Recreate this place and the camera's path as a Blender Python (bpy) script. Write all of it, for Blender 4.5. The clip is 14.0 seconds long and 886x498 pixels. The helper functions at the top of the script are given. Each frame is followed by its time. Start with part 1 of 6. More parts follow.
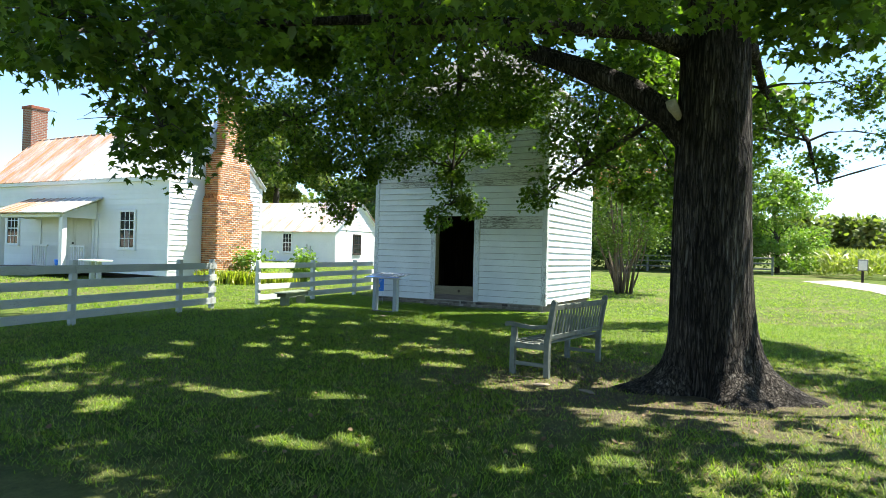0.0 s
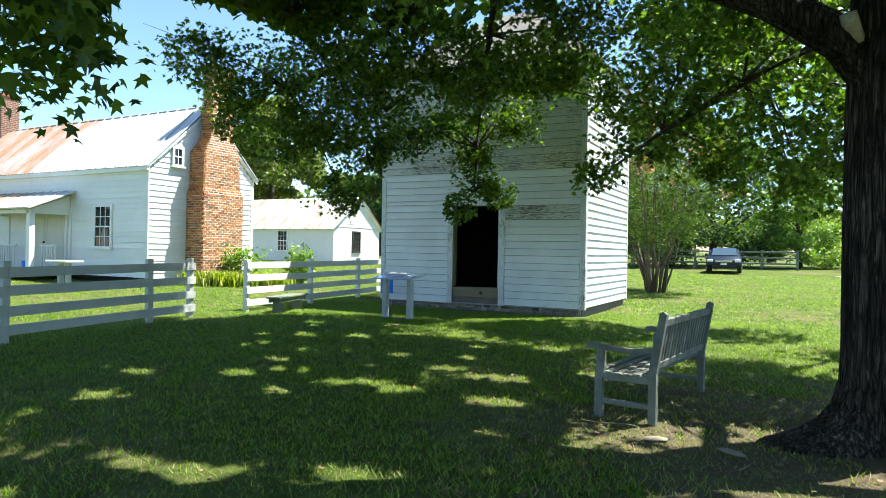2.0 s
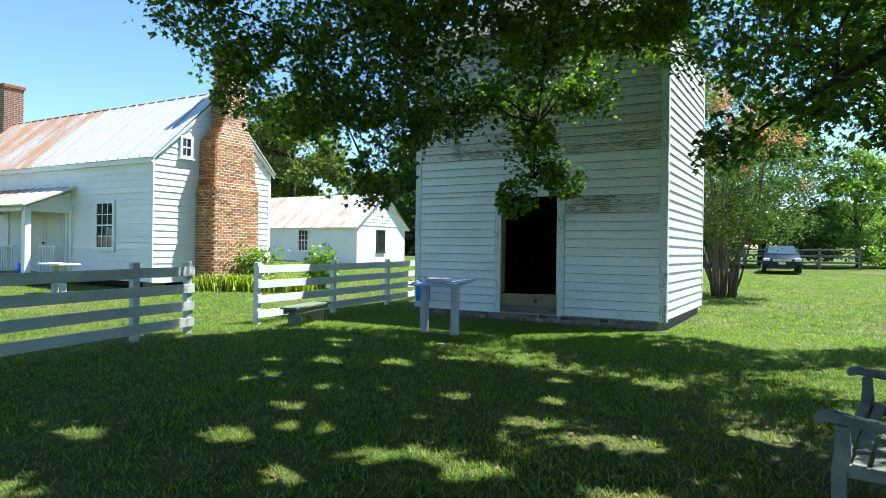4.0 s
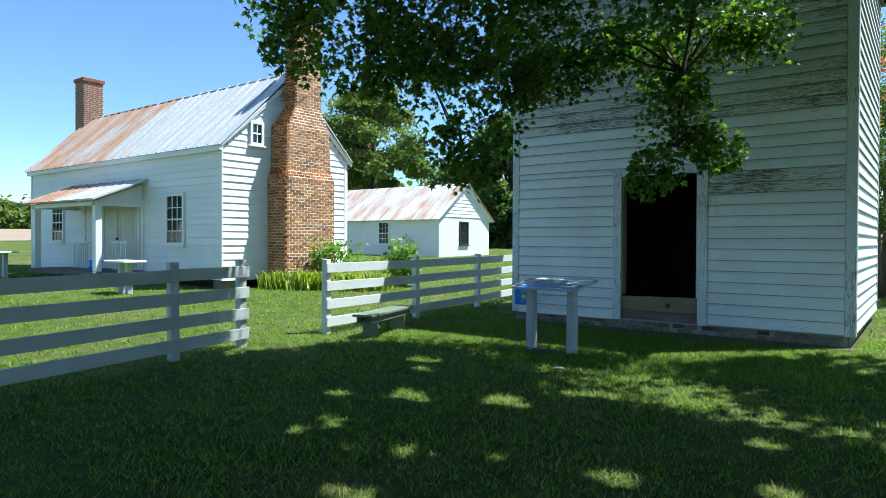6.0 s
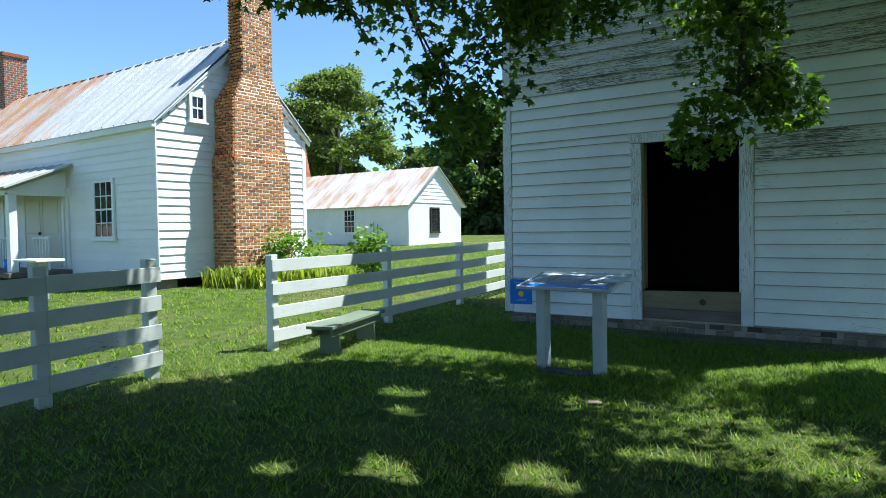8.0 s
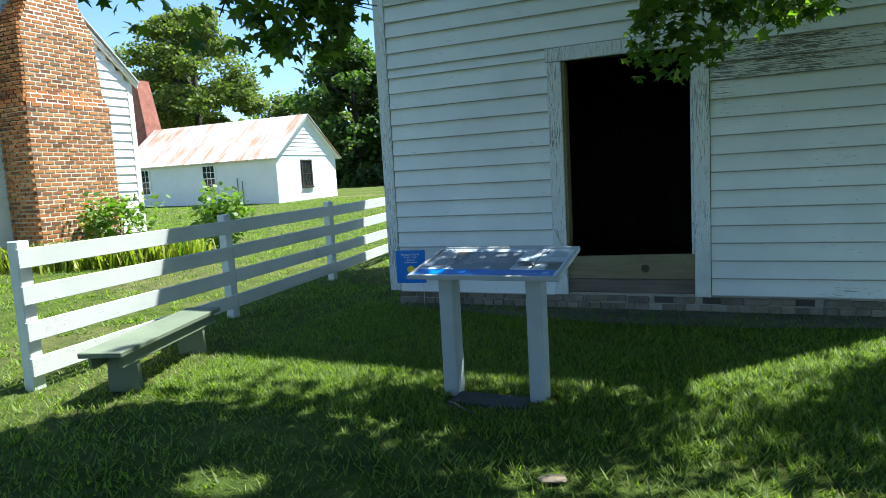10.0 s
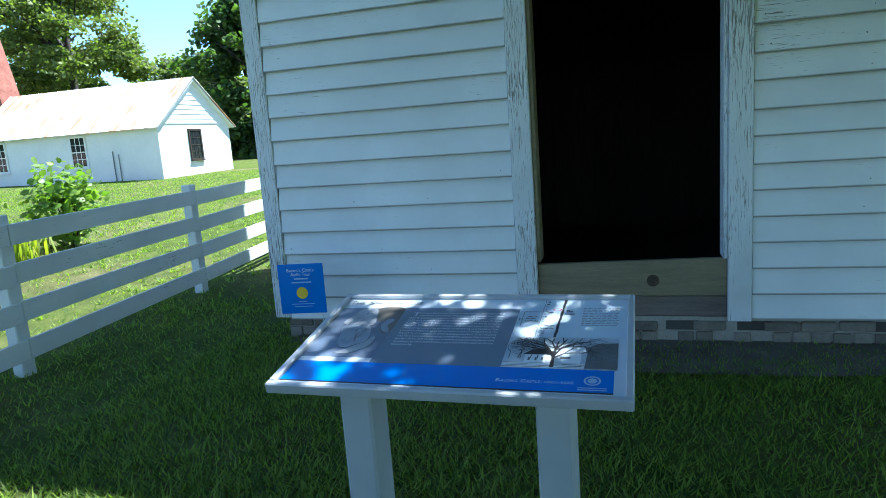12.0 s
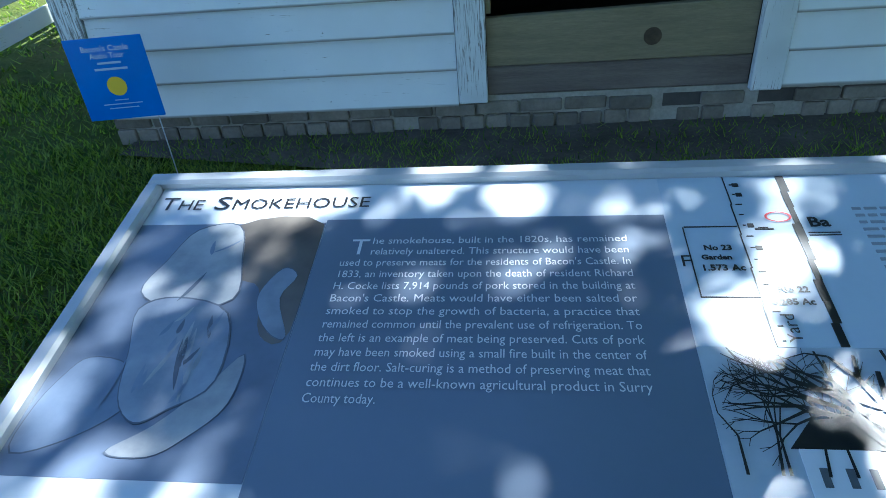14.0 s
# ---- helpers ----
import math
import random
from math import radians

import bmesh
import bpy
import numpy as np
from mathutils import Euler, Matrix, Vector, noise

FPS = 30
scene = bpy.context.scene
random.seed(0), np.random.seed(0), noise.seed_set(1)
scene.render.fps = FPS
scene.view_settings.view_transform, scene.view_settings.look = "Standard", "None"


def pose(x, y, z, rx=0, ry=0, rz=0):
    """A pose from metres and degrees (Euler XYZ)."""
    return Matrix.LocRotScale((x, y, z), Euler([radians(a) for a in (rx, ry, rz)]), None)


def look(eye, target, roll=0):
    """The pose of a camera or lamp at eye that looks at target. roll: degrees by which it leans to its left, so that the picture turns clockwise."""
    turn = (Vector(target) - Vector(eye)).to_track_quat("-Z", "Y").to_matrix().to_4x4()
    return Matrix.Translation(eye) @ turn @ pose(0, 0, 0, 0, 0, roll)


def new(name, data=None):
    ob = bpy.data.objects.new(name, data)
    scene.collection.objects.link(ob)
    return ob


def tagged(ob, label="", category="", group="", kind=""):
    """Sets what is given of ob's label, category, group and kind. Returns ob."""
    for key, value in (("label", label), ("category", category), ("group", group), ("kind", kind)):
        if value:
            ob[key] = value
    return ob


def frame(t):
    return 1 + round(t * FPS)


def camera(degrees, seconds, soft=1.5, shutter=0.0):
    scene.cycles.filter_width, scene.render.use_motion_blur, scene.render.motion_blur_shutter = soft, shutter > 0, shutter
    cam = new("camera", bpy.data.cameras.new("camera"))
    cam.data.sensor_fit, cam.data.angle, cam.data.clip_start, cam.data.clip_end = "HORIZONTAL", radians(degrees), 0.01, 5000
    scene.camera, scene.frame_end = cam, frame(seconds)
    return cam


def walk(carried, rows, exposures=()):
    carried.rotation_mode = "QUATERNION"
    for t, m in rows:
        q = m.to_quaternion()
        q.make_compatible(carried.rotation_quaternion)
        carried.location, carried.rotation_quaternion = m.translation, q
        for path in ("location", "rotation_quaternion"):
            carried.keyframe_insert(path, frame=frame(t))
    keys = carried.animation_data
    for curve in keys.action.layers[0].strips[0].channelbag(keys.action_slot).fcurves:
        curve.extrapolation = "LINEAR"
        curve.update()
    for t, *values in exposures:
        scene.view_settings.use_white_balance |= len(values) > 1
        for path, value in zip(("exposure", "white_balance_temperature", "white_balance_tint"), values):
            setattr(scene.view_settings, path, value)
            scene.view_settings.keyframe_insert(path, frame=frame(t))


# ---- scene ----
cam = camera(68.7, 14.0, 0.7)
METRES, EYE, TILT, LEAN, TURN = 16.1, 1.5, 0.0, 0.0, 28.4
ROWS = [
    (0.0, 0.0, 0.0, 0.0, -0.01, 0.37, -1.57),
    (0.5, -0.012, 0.0383, -0.0012, 0.45, 0.24, -1.44),
    (1.0, -0.0216, 0.0808, -0.0024, 0.37, -0.04, -1.33),
    (1.5, -0.0314, 0.1198, -0.0041, 0.15, -0.07, -1.28),
    (2.0, -0.0338, 0.1584, -0.0036, -0.32, 0.19, -1.06),
    (2.5, -0.041, 0.1974, -0.0024, -0.09, 0.43, -0.89),
    (3.0, -0.0476, 0.2367, -0.004, 0.25, 0.31, -0.81),
    (5.5, -0.0912, 0.4269, -0.0008, 6.65, -0.49, -0.53),
    (6.0, -0.096, 0.4611, -0.0022, 8.63, -0.67, -0.28),
    (6.5, -0.1049, 0.4913, -0.0035, 8.76, -0.59, -0.18),
    (7.0, -0.1132, 0.5257, -0.0034, 7.67, -0.81, 0.19),
    (9.5, -0.1293, 0.71, -0.001, -0.42, -4.96, 2.47),
    (10.0, -0.1265, 0.7486, -0.0004, -4.87, -6.56, 3.24),
    (10.5, -0.1241, 0.7854, -0.0002, -7.85, -7.81, 3.71),
    (11.0, -0.1213, 0.8239, 0.0008, -9.11, -8.3, 3.82),
    (11.5, -0.1151, 0.8598, 0.0004, -11.19, -9.06, 3.84),
    (12.0, -0.1118, 0.8949, 0.0006, -12.85, -9.88, 4.12),
    (12.5, -0.1064, 0.9227, -0.0011, -14.37, -11.31, 4.41),
    (13.0, -0.1061, 0.9489, -0.0046, -17.83, -17.16, 4.85),
    (13.5, -0.1043, 0.9724, -0.0067, -20.6, -24.96, 4.83),
    (14.0, -0.0992, 0.9844, -0.0109, -23.68, -32.92, 4.37),
]
walk(cam, [(t, pose(0, 0, EYE, TILT, LEAN, TURN) @ pose(METRES * x, METRES * y, METRES * z, 90 + pitch, roll, yaw)) for t, x, y, z, yaw, pitch, roll in ROWS],
     [(0.0, 1.74, 6500, 7), (3.0, 1.60, 6150, 4), (6.5, 1.08, 5600, 1), (9.5, 1.34, 5950, 4), (11.0, 1.62, 5800, 4), (12.5, 1.90, 5400, 3), (14.0, 1.96, 5450, 4)])

# ---- world, sun, exposure ----
TO_SUN = Vector((0.36, 0.375, 1.0)).normalized()
SUN_EL = math.asin(TO_SUN.z)
SUN_AZ = math.atan2(TO_SUN.x, TO_SUN.y)
world = bpy.data.worlds.new("sky")
scene.world = world
world.use_nodes = True
wn = world.node_tree
sky = wn.nodes.new("ShaderNodeTexSky")
sky.sky_type = 'NISHITA'
sky.sun_disc = False
sky.sun_elevation = SUN_EL
sky.sun_rotation = SUN_AZ
sky.air_density = 1.0
sky.dust_density = 0.1
sky.altitude = 700
sky.ozone_density = 4.0
wn.links.new(sky.outputs[0], wn.nodes["Background"].inputs[0])
wn.nodes["Background"].inputs[1].default_value = 0.095
sun_data = bpy.data.lights.new("sun", 'SUN')
sun_data.energy = 5.0
sun_data.angle = radians(0.55)
sun_data.color = (1.0, 0.96, 0.88)
sun = new("sun", sun_data)
sun.matrix_world = look(TO_SUN * 60, (0, 0, 0))


# ---- materials ----
def material(name, rough=0.7, metal=0.0, spec=0.4):
    m = bpy.data.materials.new(name)
    m.use_nodes = True
    b = m.node_tree.nodes["Principled BSDF"]
    b.inputs["Roughness"].default_value = rough
    b.inputs["Metallic"].default_value = metal
    b.inputs["Specular IOR Level"].default_value = spec
    return m, m.node_tree, b


def link(nt, a, b):
    nt.links.new(a, b)


def coords(nt, scale=(1, 1, 1), kind="Object", rot=(0, 0, 0)):
    c = nt.nodes.new("ShaderNodeTexCoord")
    mp = nt.nodes.new("ShaderNodeMapping")
    mp.inputs["Scale"].default_value = scale
    mp.inputs["Rotation"].default_value = rot
    link(nt, c.outputs[kind], mp.inputs["Vector"])
    return mp.outputs[0]


def world_coords(nt, scale=(1, 1, 1)):
    g = nt.nodes.new("ShaderNodeNewGeometry")
    mp = nt.nodes.new("ShaderNodeMapping")
    mp.inputs["Scale"].default_value = scale
    link(nt, g.outputs["Position"], mp.inputs["Vector"])
    return mp.outputs[0]


def noise_tex(nt, vec, scale, detail=6, rough=0.6, distort=0.0):
    n = nt.nodes.new("ShaderNodeTexNoise")
    n.inputs["Scale"].default_value = scale
    n.inputs["Detail"].default_value = detail
    n.inputs["Roughness"].default_value = rough
    n.inputs["Distortion"].default_value = distort
    link(nt, vec, n.inputs["Vector"])
    return n.outputs["Fac"]


def ramp(nt, fac, stops):
    r = nt.nodes.new("ShaderNodeValToRGB")
    e = r.color_ramp.elements
    while len(e) < len(stops):
        e.new(0.5)
    for k, (p, c) in enumerate(stops):
        e[k].position = p
        e[k].color = (*c, 1) if len(c) == 3 else c
    link(nt, fac, r.inputs[0])
    return r.outputs[0]


def grey(v):
    return (v, v, v)


def mix(nt, fac, a, b, mode='MIX'):
    x = nt.nodes.new("ShaderNodeMix")
    x.data_type = 'RGBA'
    x.blend_type = mode
    for sock, v in ((x.inputs[0], fac), (x.inputs[6], a), (x.inputs[7], b)):
        if isinstance(v, (int, float)):
            sock.default_value = v
        elif isinstance(v, tuple):
            sock.default_value = (*v, 1)
        else:
            link(nt, v, sock)
    return x.outputs[2]


def bump(nt, b, height, strength, dist=0.01):
    n = nt.nodes.new("ShaderNodeBump")
    n.inputs["Strength"].default_value = strength
    n.inputs["Distance"].default_value = dist
    link(nt, height, n.inputs["Height"])
    link(nt, n.outputs[0], b.inputs["Normal"])


def obj_random(nt):
    return nt.nodes.new("ShaderNodeObjectInfo").outputs["Random"]


def island_random(nt):
    return nt.nodes.new("ShaderNodeNewGeometry").outputs["Random Per Island"]


def noisy(name, c1, c2, scale=3.0, rough=0.75, bump_scale=40, bump_str=0.2, stretch=(1, 1, 1), metal=0.0, spec=0.4, vary=0.0, fine=0.35):
    m, nt, b = material(name, rough, metal, spec)
    v = world_coords(nt, stretch)
    big = noise_tex(nt, v, scale, 5)
    small = noise_tex(nt, v, bump_scale, 4)
    col = ramp(nt, big, [(0.3, c1), (0.7, c2)])
    col = mix(nt, fine, col, ramp(nt, small, [(0.25, grey(0.25)), (0.75, grey(1.0))]), 'MULTIPLY')
    if vary:
        col = mix(nt, vary, col, ramp(nt, obj_random(nt), [(0, grey(0.35)), (1, grey(1.0))]), 'MULTIPLY')
    link(nt, col, b.inputs["Base Color"])
    bump(nt, b, small, bump_str)
    return m


def painted_wood(name, paint, bare, peel=0.2, grain=(3, 3, 60), rough=0.55, dirt=0.25, lip_shade=False):
    """Paint over wood: peel is the share of bare, grey wood."""
    m, nt, b = material(name, rough)
    v = world_coords(nt, grain)
    vw = world_coords(nt)
    g = noise_tex(nt, v, 1.0, 7, 0.65, 0.4)
    blot = noise_tex(nt, vw, 1.3, 4)
    cracks = noise_tex(nt, world_coords(nt, tuple(a * 1.7 for a in grain)), 2.2, 6, 0.7, 0.8)
    s = nt.nodes.new("ShaderNodeMath")
    s.operation = 'MULTIPLY_ADD'
    link(nt, cracks, s.inputs[0])
    s.inputs[1].default_value = 1.0
    s2 = nt.nodes.new("ShaderNodeMath")
    s2.operation = 'MULTIPLY'
    link(nt, blot, s2.inputs[0])
    s2.inputs[1].default_value = 0.5
    link(nt, s2.outputs[0], s.inputs[2])
    mask = ramp(nt, s.outputs[0], [(0.0, grey(0)), (1.02 - peel, grey(0)), (min(1.0, 1.06 - peel), grey(1))])
    tint = ramp(nt, blot, [(0.3, tuple(c * (1 - dirt) for c in paint)), (0.6, paint)])
    tint = mix(nt, 0.12, tint, ramp(nt, obj_random(nt), [(0, grey(0.45)), (1, grey(1))]), 'MULTIPLY')
    wood = ramp(nt, g, [(0.3, tuple(c * 0.5 for c in bare)), (0.7, bare)])
    if lip_shade:
        # the lap shadow, put into the paint as a dark lower edge on each board
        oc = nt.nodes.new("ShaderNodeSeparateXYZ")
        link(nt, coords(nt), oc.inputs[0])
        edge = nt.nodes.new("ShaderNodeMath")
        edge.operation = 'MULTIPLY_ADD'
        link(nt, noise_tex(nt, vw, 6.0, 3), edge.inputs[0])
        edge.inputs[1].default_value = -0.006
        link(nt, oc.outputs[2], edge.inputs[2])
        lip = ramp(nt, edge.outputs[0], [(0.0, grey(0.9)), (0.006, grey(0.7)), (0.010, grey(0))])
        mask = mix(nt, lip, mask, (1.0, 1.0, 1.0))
    col = mix(nt, mask, tint, wood)
    link(nt, col, b.inputs["Base Color"])
    h = nt.nodes.new("ShaderNodeMath")
    h.operation = 'SUBTRACT'
    link(nt, g, h.inputs[0])
    link(nt, mask, h.inputs[1])
    bump(nt, b, h.outputs[0], 0.25, 0.004)
    return m


WHITE = (0.78, 0.80, 0.80)
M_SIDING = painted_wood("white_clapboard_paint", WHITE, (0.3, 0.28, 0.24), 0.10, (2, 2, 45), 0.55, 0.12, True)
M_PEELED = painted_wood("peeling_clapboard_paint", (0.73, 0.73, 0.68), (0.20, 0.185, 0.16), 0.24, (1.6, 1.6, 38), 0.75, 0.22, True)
M_TRIM = painted_wood("white_trim_paint", (0.74, 0.76, 0.76), (0.32, 0.31, 0.29), 0.21, (40, 40, 2))
M_HOUSE = painted_wood("house_paint", (0.80, 0.81, 0.80), (0.4, 0.38, 0.35), 0.05, (2, 2, 30), 0.6, 0.06)
M_FENCE = painted_wood("fence_paint", (0.63, 0.645, 0.615), (0.22, 0.23, 0.2), 0.10, (14, 2, 30), 0.6, 0.15)
# the same flaking white paint, greyed to carry the leaf shade on one fence
M_FENCESHADE = painted_wood("shaded_fence_paint", (0.47, 0.49, 0.46), (0.2, 0.21, 0.18), 0.13, (14, 2, 30), 0.65, 0.2)
M_BENCHGREEN = painted_wood("sage_bench_paint", (0.19, 0.225, 0.15), (0.12, 0.12, 0.09), 0.12, (20, 3, 20), 0.6, 0.3)
M_POST = painted_wood("pale_post_paint", (0.44, 0.47, 0.47), (0.2, 0.2, 0.18), 0.10, (30, 30, 2), 0.6, 0.25)
M_TEAK = noisy("weathered_teak", (0.14, 0.155, 0.125), (0.27, 0.285, 0.235), 3, 0.85, 60, 0.35, (2, 2, 2), vary=0.3)
M_DARKWOOD = noisy("smoked_planks", (0.022, 0.017, 0.013), (0.075, 0.055, 0.04), 2, 0.9, 30, 0.3, (8, 8, 0.7), vary=0.6)
M_SILL = noisy("old_sill_wood", (0.20, 0.165, 0.10), (0.30, 0.25, 0.15), 2, 0.8, 25, 0.3, (1, 6, 8))
M_SILLDARK = noisy("brown_beam", (0.13, 0.10, 0.085), (0.22, 0.18, 0.15), 2, 0.85, 25, 0.35, (1, 6, 10))
M_INTERIOR = noisy("dirt_floor", (0.03, 0.025, 0.02), (0.06, 0.05, 0.04), 2, 0.95, 20, 0.4)
M_KNOT = noisy("wood_knot", (0.05, 0.035, 0.02), (0.10, 0.07, 0.04), 20, 0.8, 90, 0.3)
M_MORTAR = noisy("lime_mortar", (0.74, 0.64, 0.48), (0.86, 0.77, 0.62), 4, 0.95, 60, 0.4)
M_OLDMORTAR = noisy("old_grey_mortar", (0.30, 0.27, 0.23), (0.42, 0.39, 0.33), 5, 0.95, 60, 0.4)
M_CONCRETE = noisy("grey_concrete", (0.2, 0.2, 0.19), (0.32, 0.32, 0.3), 5, 0.9, 50, 0.4)
M_SLAB = noisy("dark_slate_slab", (0.045, 0.048, 0.05), (0.085, 0.09, 0.09), 5, 0.8, 40, 0.3)
M_ALU = noisy("grey_metal_frame", (0.42, 0.44, 0.46), (0.5, 0.52, 0.54), 5, 0.45, 60, 0.03, metal=0.25, fine=0.1)
M_GLASSDARK, _nt, _b = material("window_glass", 0.05, 0.0, 0.6)
_b.inputs["Base Color"].default_value = (0.02, 0.025, 0.03, 1)
M_DOORPAINT = noisy("cream_door_paint", (0.66, 0.65, 0.58), (0.72, 0.71, 0.65), 2, 0.5, 40, 0.05)
M_PLASTER = noisy("whitewashed_plaster", (0.74, 0.76, 0.75), (0.82, 0.83, 0.82), 1.2, 0.8, 25, 0.25, fine=0.15)
M_UNDER = noisy("shaded_underside", (0.05, 0.045, 0.04), (0.1, 0.09, 0.08), 2, 0.95, 20, 0.3)


def brick_material(name, per_object):
    m, nt, b = material(name, 0.9)
    r = obj_random(nt) if per_object else island_random(nt)
    col = ramp(nt, r, [(0.0, (0.20, 0.085, 0.045)), (0.22, (0.42, 0.16, 0.06)), (0.55, (0.56, 0.21, 0.065)), (0.85, (0.62, 0.30, 0.12)), (1.0, (0.30, 0.14, 0.075))])
    v = world_coords(nt)
    patch = noise_tex(nt, v, 0.9, 3)
    col = mix(nt, 0.5, col, ramp(nt, patch, [(0.35, (0.70, 0.6, 0.52)), (0.65, (1, 0.95, 0.9))]), 'MULTIPLY')
    small = noise_tex(nt, v, 55, 5)
    col = mix(nt, 0.35, col, ramp(nt, small, [(0.3, grey(0.5)), (0.7, grey(1))]), 'MULTIPLY')
    link(nt, col, b.inputs["Base Color"])
    bump(nt, b, small, 0.5, 0.006)
    return m


M_BRICK = brick_material("old_brick", True)
M_BRICKJOIN = brick_material("old_brick_joined", False)
M_BASEBRICK = noisy("grey_brown_brick", (0.22, 0.19, 0.15), (0.36, 0.31, 0.25), 6, 0.9, 50, 0.5, vary=0.7)


def roof_metal(name, rust_at, rust_amount, dull=1.0):
    m, nt, b = material(name, 0.42, 0.0, 0.5)
    v = world_coords(nt)
    big = noise_tex(nt, world_coords(nt, (1.0, 0.35, 0.35)), 1.1, 6, 0.6)
    streak = noise_tex(nt, world_coords(nt, (7, 0.5, 0.5)), 1.0, 6, 0.7)
    sep = nt.nodes.new("ShaderNodeSeparateXYZ")
    link(nt, v, sep.inputs[0])
    d = nt.nodes.new("ShaderNodeMapRange")
    d.inputs["From Min"].default_value = rust_at
    d.inputs["From Max"].default_value = rust_at - 4.0
    link(nt, sep.outputs[0], d.inputs["Value"])
    s = nt.nodes.new("ShaderNodeMath")
    s.operation = 'MULTIPLY_ADD'
    link(nt, d.outputs[0], s.inputs[0])
    s.inputs[1].default_value = rust_amount
    a = nt.nodes.new("ShaderNodeMath")
    a.operation = 'ADD'
    link(nt, big, a.inputs[0])
    link(nt, streak, a.inputs[1])
    link(nt, a.outputs[0], s.inputs[2])
    mask = ramp(nt, s.outputs[0], [(0.0, grey(0)), (0.6, grey(0)), (0.66, grey(1))])
    sc = nt.nodes.new("ShaderNodeMath")
    sc.operation = 'MULTIPLY'
    sc.inputs[1].default_value = 0.5
    link(nt, s.outputs[0], sc.inputs[0])
    mask = ramp(nt, sc.outputs[0], [(0.0, grey(0)), (0.60, grey(0)), (0.74, grey(1))])
    zinc = ramp(nt, streak, [(0.3, tuple(0.40 * dull * c for c in (1, 1, 1.02))), (0.7, grey(0.60 * dull))])
    rust = ramp(nt, streak, [(0.3, (0.33, 0.15, 0.07)), (0.7, (0.50, 0.29, 0.16))])
    link(nt, mix(nt, mask, zinc, rust), b.inputs["Base Color"])
    bump(nt, b, streak, 0.1)
    return m


M_ROOF = roof_metal("rusty_tin_roof", -24.5, 0.42)
M_ROOFSHED = roof_metal("pale_tin_roof", 0.0, 0.31, 1.25)
M_SHINGLE = noisy("grey_wood_shingle", (0.16, 0.15, 0.13), (0.28, 0.26, 0.23), 3, 0.9, 40, 0.4)


def leaf_material(name, c1, c2, glow=0.45, rough=0.45):
    m, nt, b = material(name, rough, 0.0, 0.35)
    r = island_random(nt)
    col = ramp(nt, r, [(0.0, c1), (1.0, c2)])
    link(nt, col, b.inputs["Base Color"])
    t = nt.nodes.new("ShaderNodeBsdfTranslucent")
    link(nt, mix(nt, 1.0, col, (1.7, 2.1, 0.5), 'MULTIPLY'), t.inputs["Color"])
    mx = nt.nodes.new("ShaderNodeMixShader")
    mx.inputs[0].default_value = glow
    link(nt, b.outputs[0], mx.inputs[1])
    link(nt, t.outputs[0], mx.inputs[2])
    link(nt, mx.outputs[0], nt.nodes["Material Output"].inputs["Surface"])
    return m


M_LEAF = leaf_material("maple_leaf", (0.026, 0.056, 0.013), (0.140, 0.200, 0.034), 0.48)
M_LEAFFAR = leaf_material("woodland_leaf", (0.060, 0.088, 0.028), (0.195, 0.215, 0.072), 0.42, 0.6)
M_LEAFDARK = leaf_material("cedar_leaf", (0.035, 0.07, 0.022), (0.095, 0.145, 0.045), 0.4, 0.6)
M_LEAFSHRUB = leaf_material("myrtle_leaf", (0.045, 0.08, 0.018), (0.12, 0.16, 0.035), 0.4)
M_LEAFLIGHT = leaf_material("bright_leaf", (0.10, 0.17, 0.03), (0.20, 0.27, 0.06), 0.4)
M_YELLOW = leaf_material("yellow_lily_leaf", (0.10, 0.16, 0.03), (0.34, 0.32, 0.05), 0.4)
M_CORN = leaf_material("corn_leaf", (0.13, 0.17, 0.04), (0.30, 0.29, 0.09), 0.35)
M_GRASS = leaf_material("grass_blade", (0.026, 0.066, 0.009), (0.25, 0.315, 0.052), 0.45, 0.55)
M_GRASSDRY = leaf_material("dry_grass_blade", (0.20, 0.19, 0.07), (0.36, 0.31, 0.14), 0.3, 0.7)
M_PINK = leaf_material("pink_blossom", (0.62, 0.16, 0.22), (0.80, 0.33, 0.38), 0.35, 0.7)


def bark_material():
    m, nt, b = material("furrowed_bark", 0.95, 0.0, 0.15)
    v = world_coords(nt, (17, 17, 1.7))
    n = noise_tex(nt, v, 1.5, 8, 0.68, 1.2)
    vo = nt.nodes.new("ShaderNodeTexVoronoi")
    vo.feature = 'DISTANCE_TO_EDGE'
    vo.inputs["Scale"].default_value = 1.5
    warp = nt.nodes.new("ShaderNodeVectorMath")
    warp.operation = 'ADD'
    link(nt, v, warp.inputs[0])
    link(nt, n, warp.inputs[1])
    link(nt, warp.outputs[0], vo.inputs["Vector"])
    crack = ramp(nt, vo.outputs["Distance"], [(0.0, grey(0.03)), (0.08, grey(0.45)), (0.22, grey(1))])
    col = ramp(nt, n, [(0.3, (0.03, 0.024, 0.019)), (0.50, (0.10, 0.083, 0.067)), (0.70, (0.31, 0.275, 0.235))])
    col = mix(nt, 0.8, col, crack, 'MULTIPLY')
    damp = noise_tex(nt, world_coords(nt, (1, 1, 0.35)), 2.6, 3)
    col = mix(nt, 0.75, col, ramp(nt, damp, [(0.4, grey(0.22)), (0.62, grey(1))]), 'MULTIPLY')
    link(nt, col, b.inputs["Base Color"])
    h = nt.nodes.new("ShaderNodeMath")
    h.operation = 'MULTIPLY_ADD'
    link(nt, crack, h.inputs[0])
    h.inputs[1].default_value = 0.6
    link(nt, n, h.inputs[2])
    bump(nt, b, h.outputs[0], 1.0, 0.05)
    return m


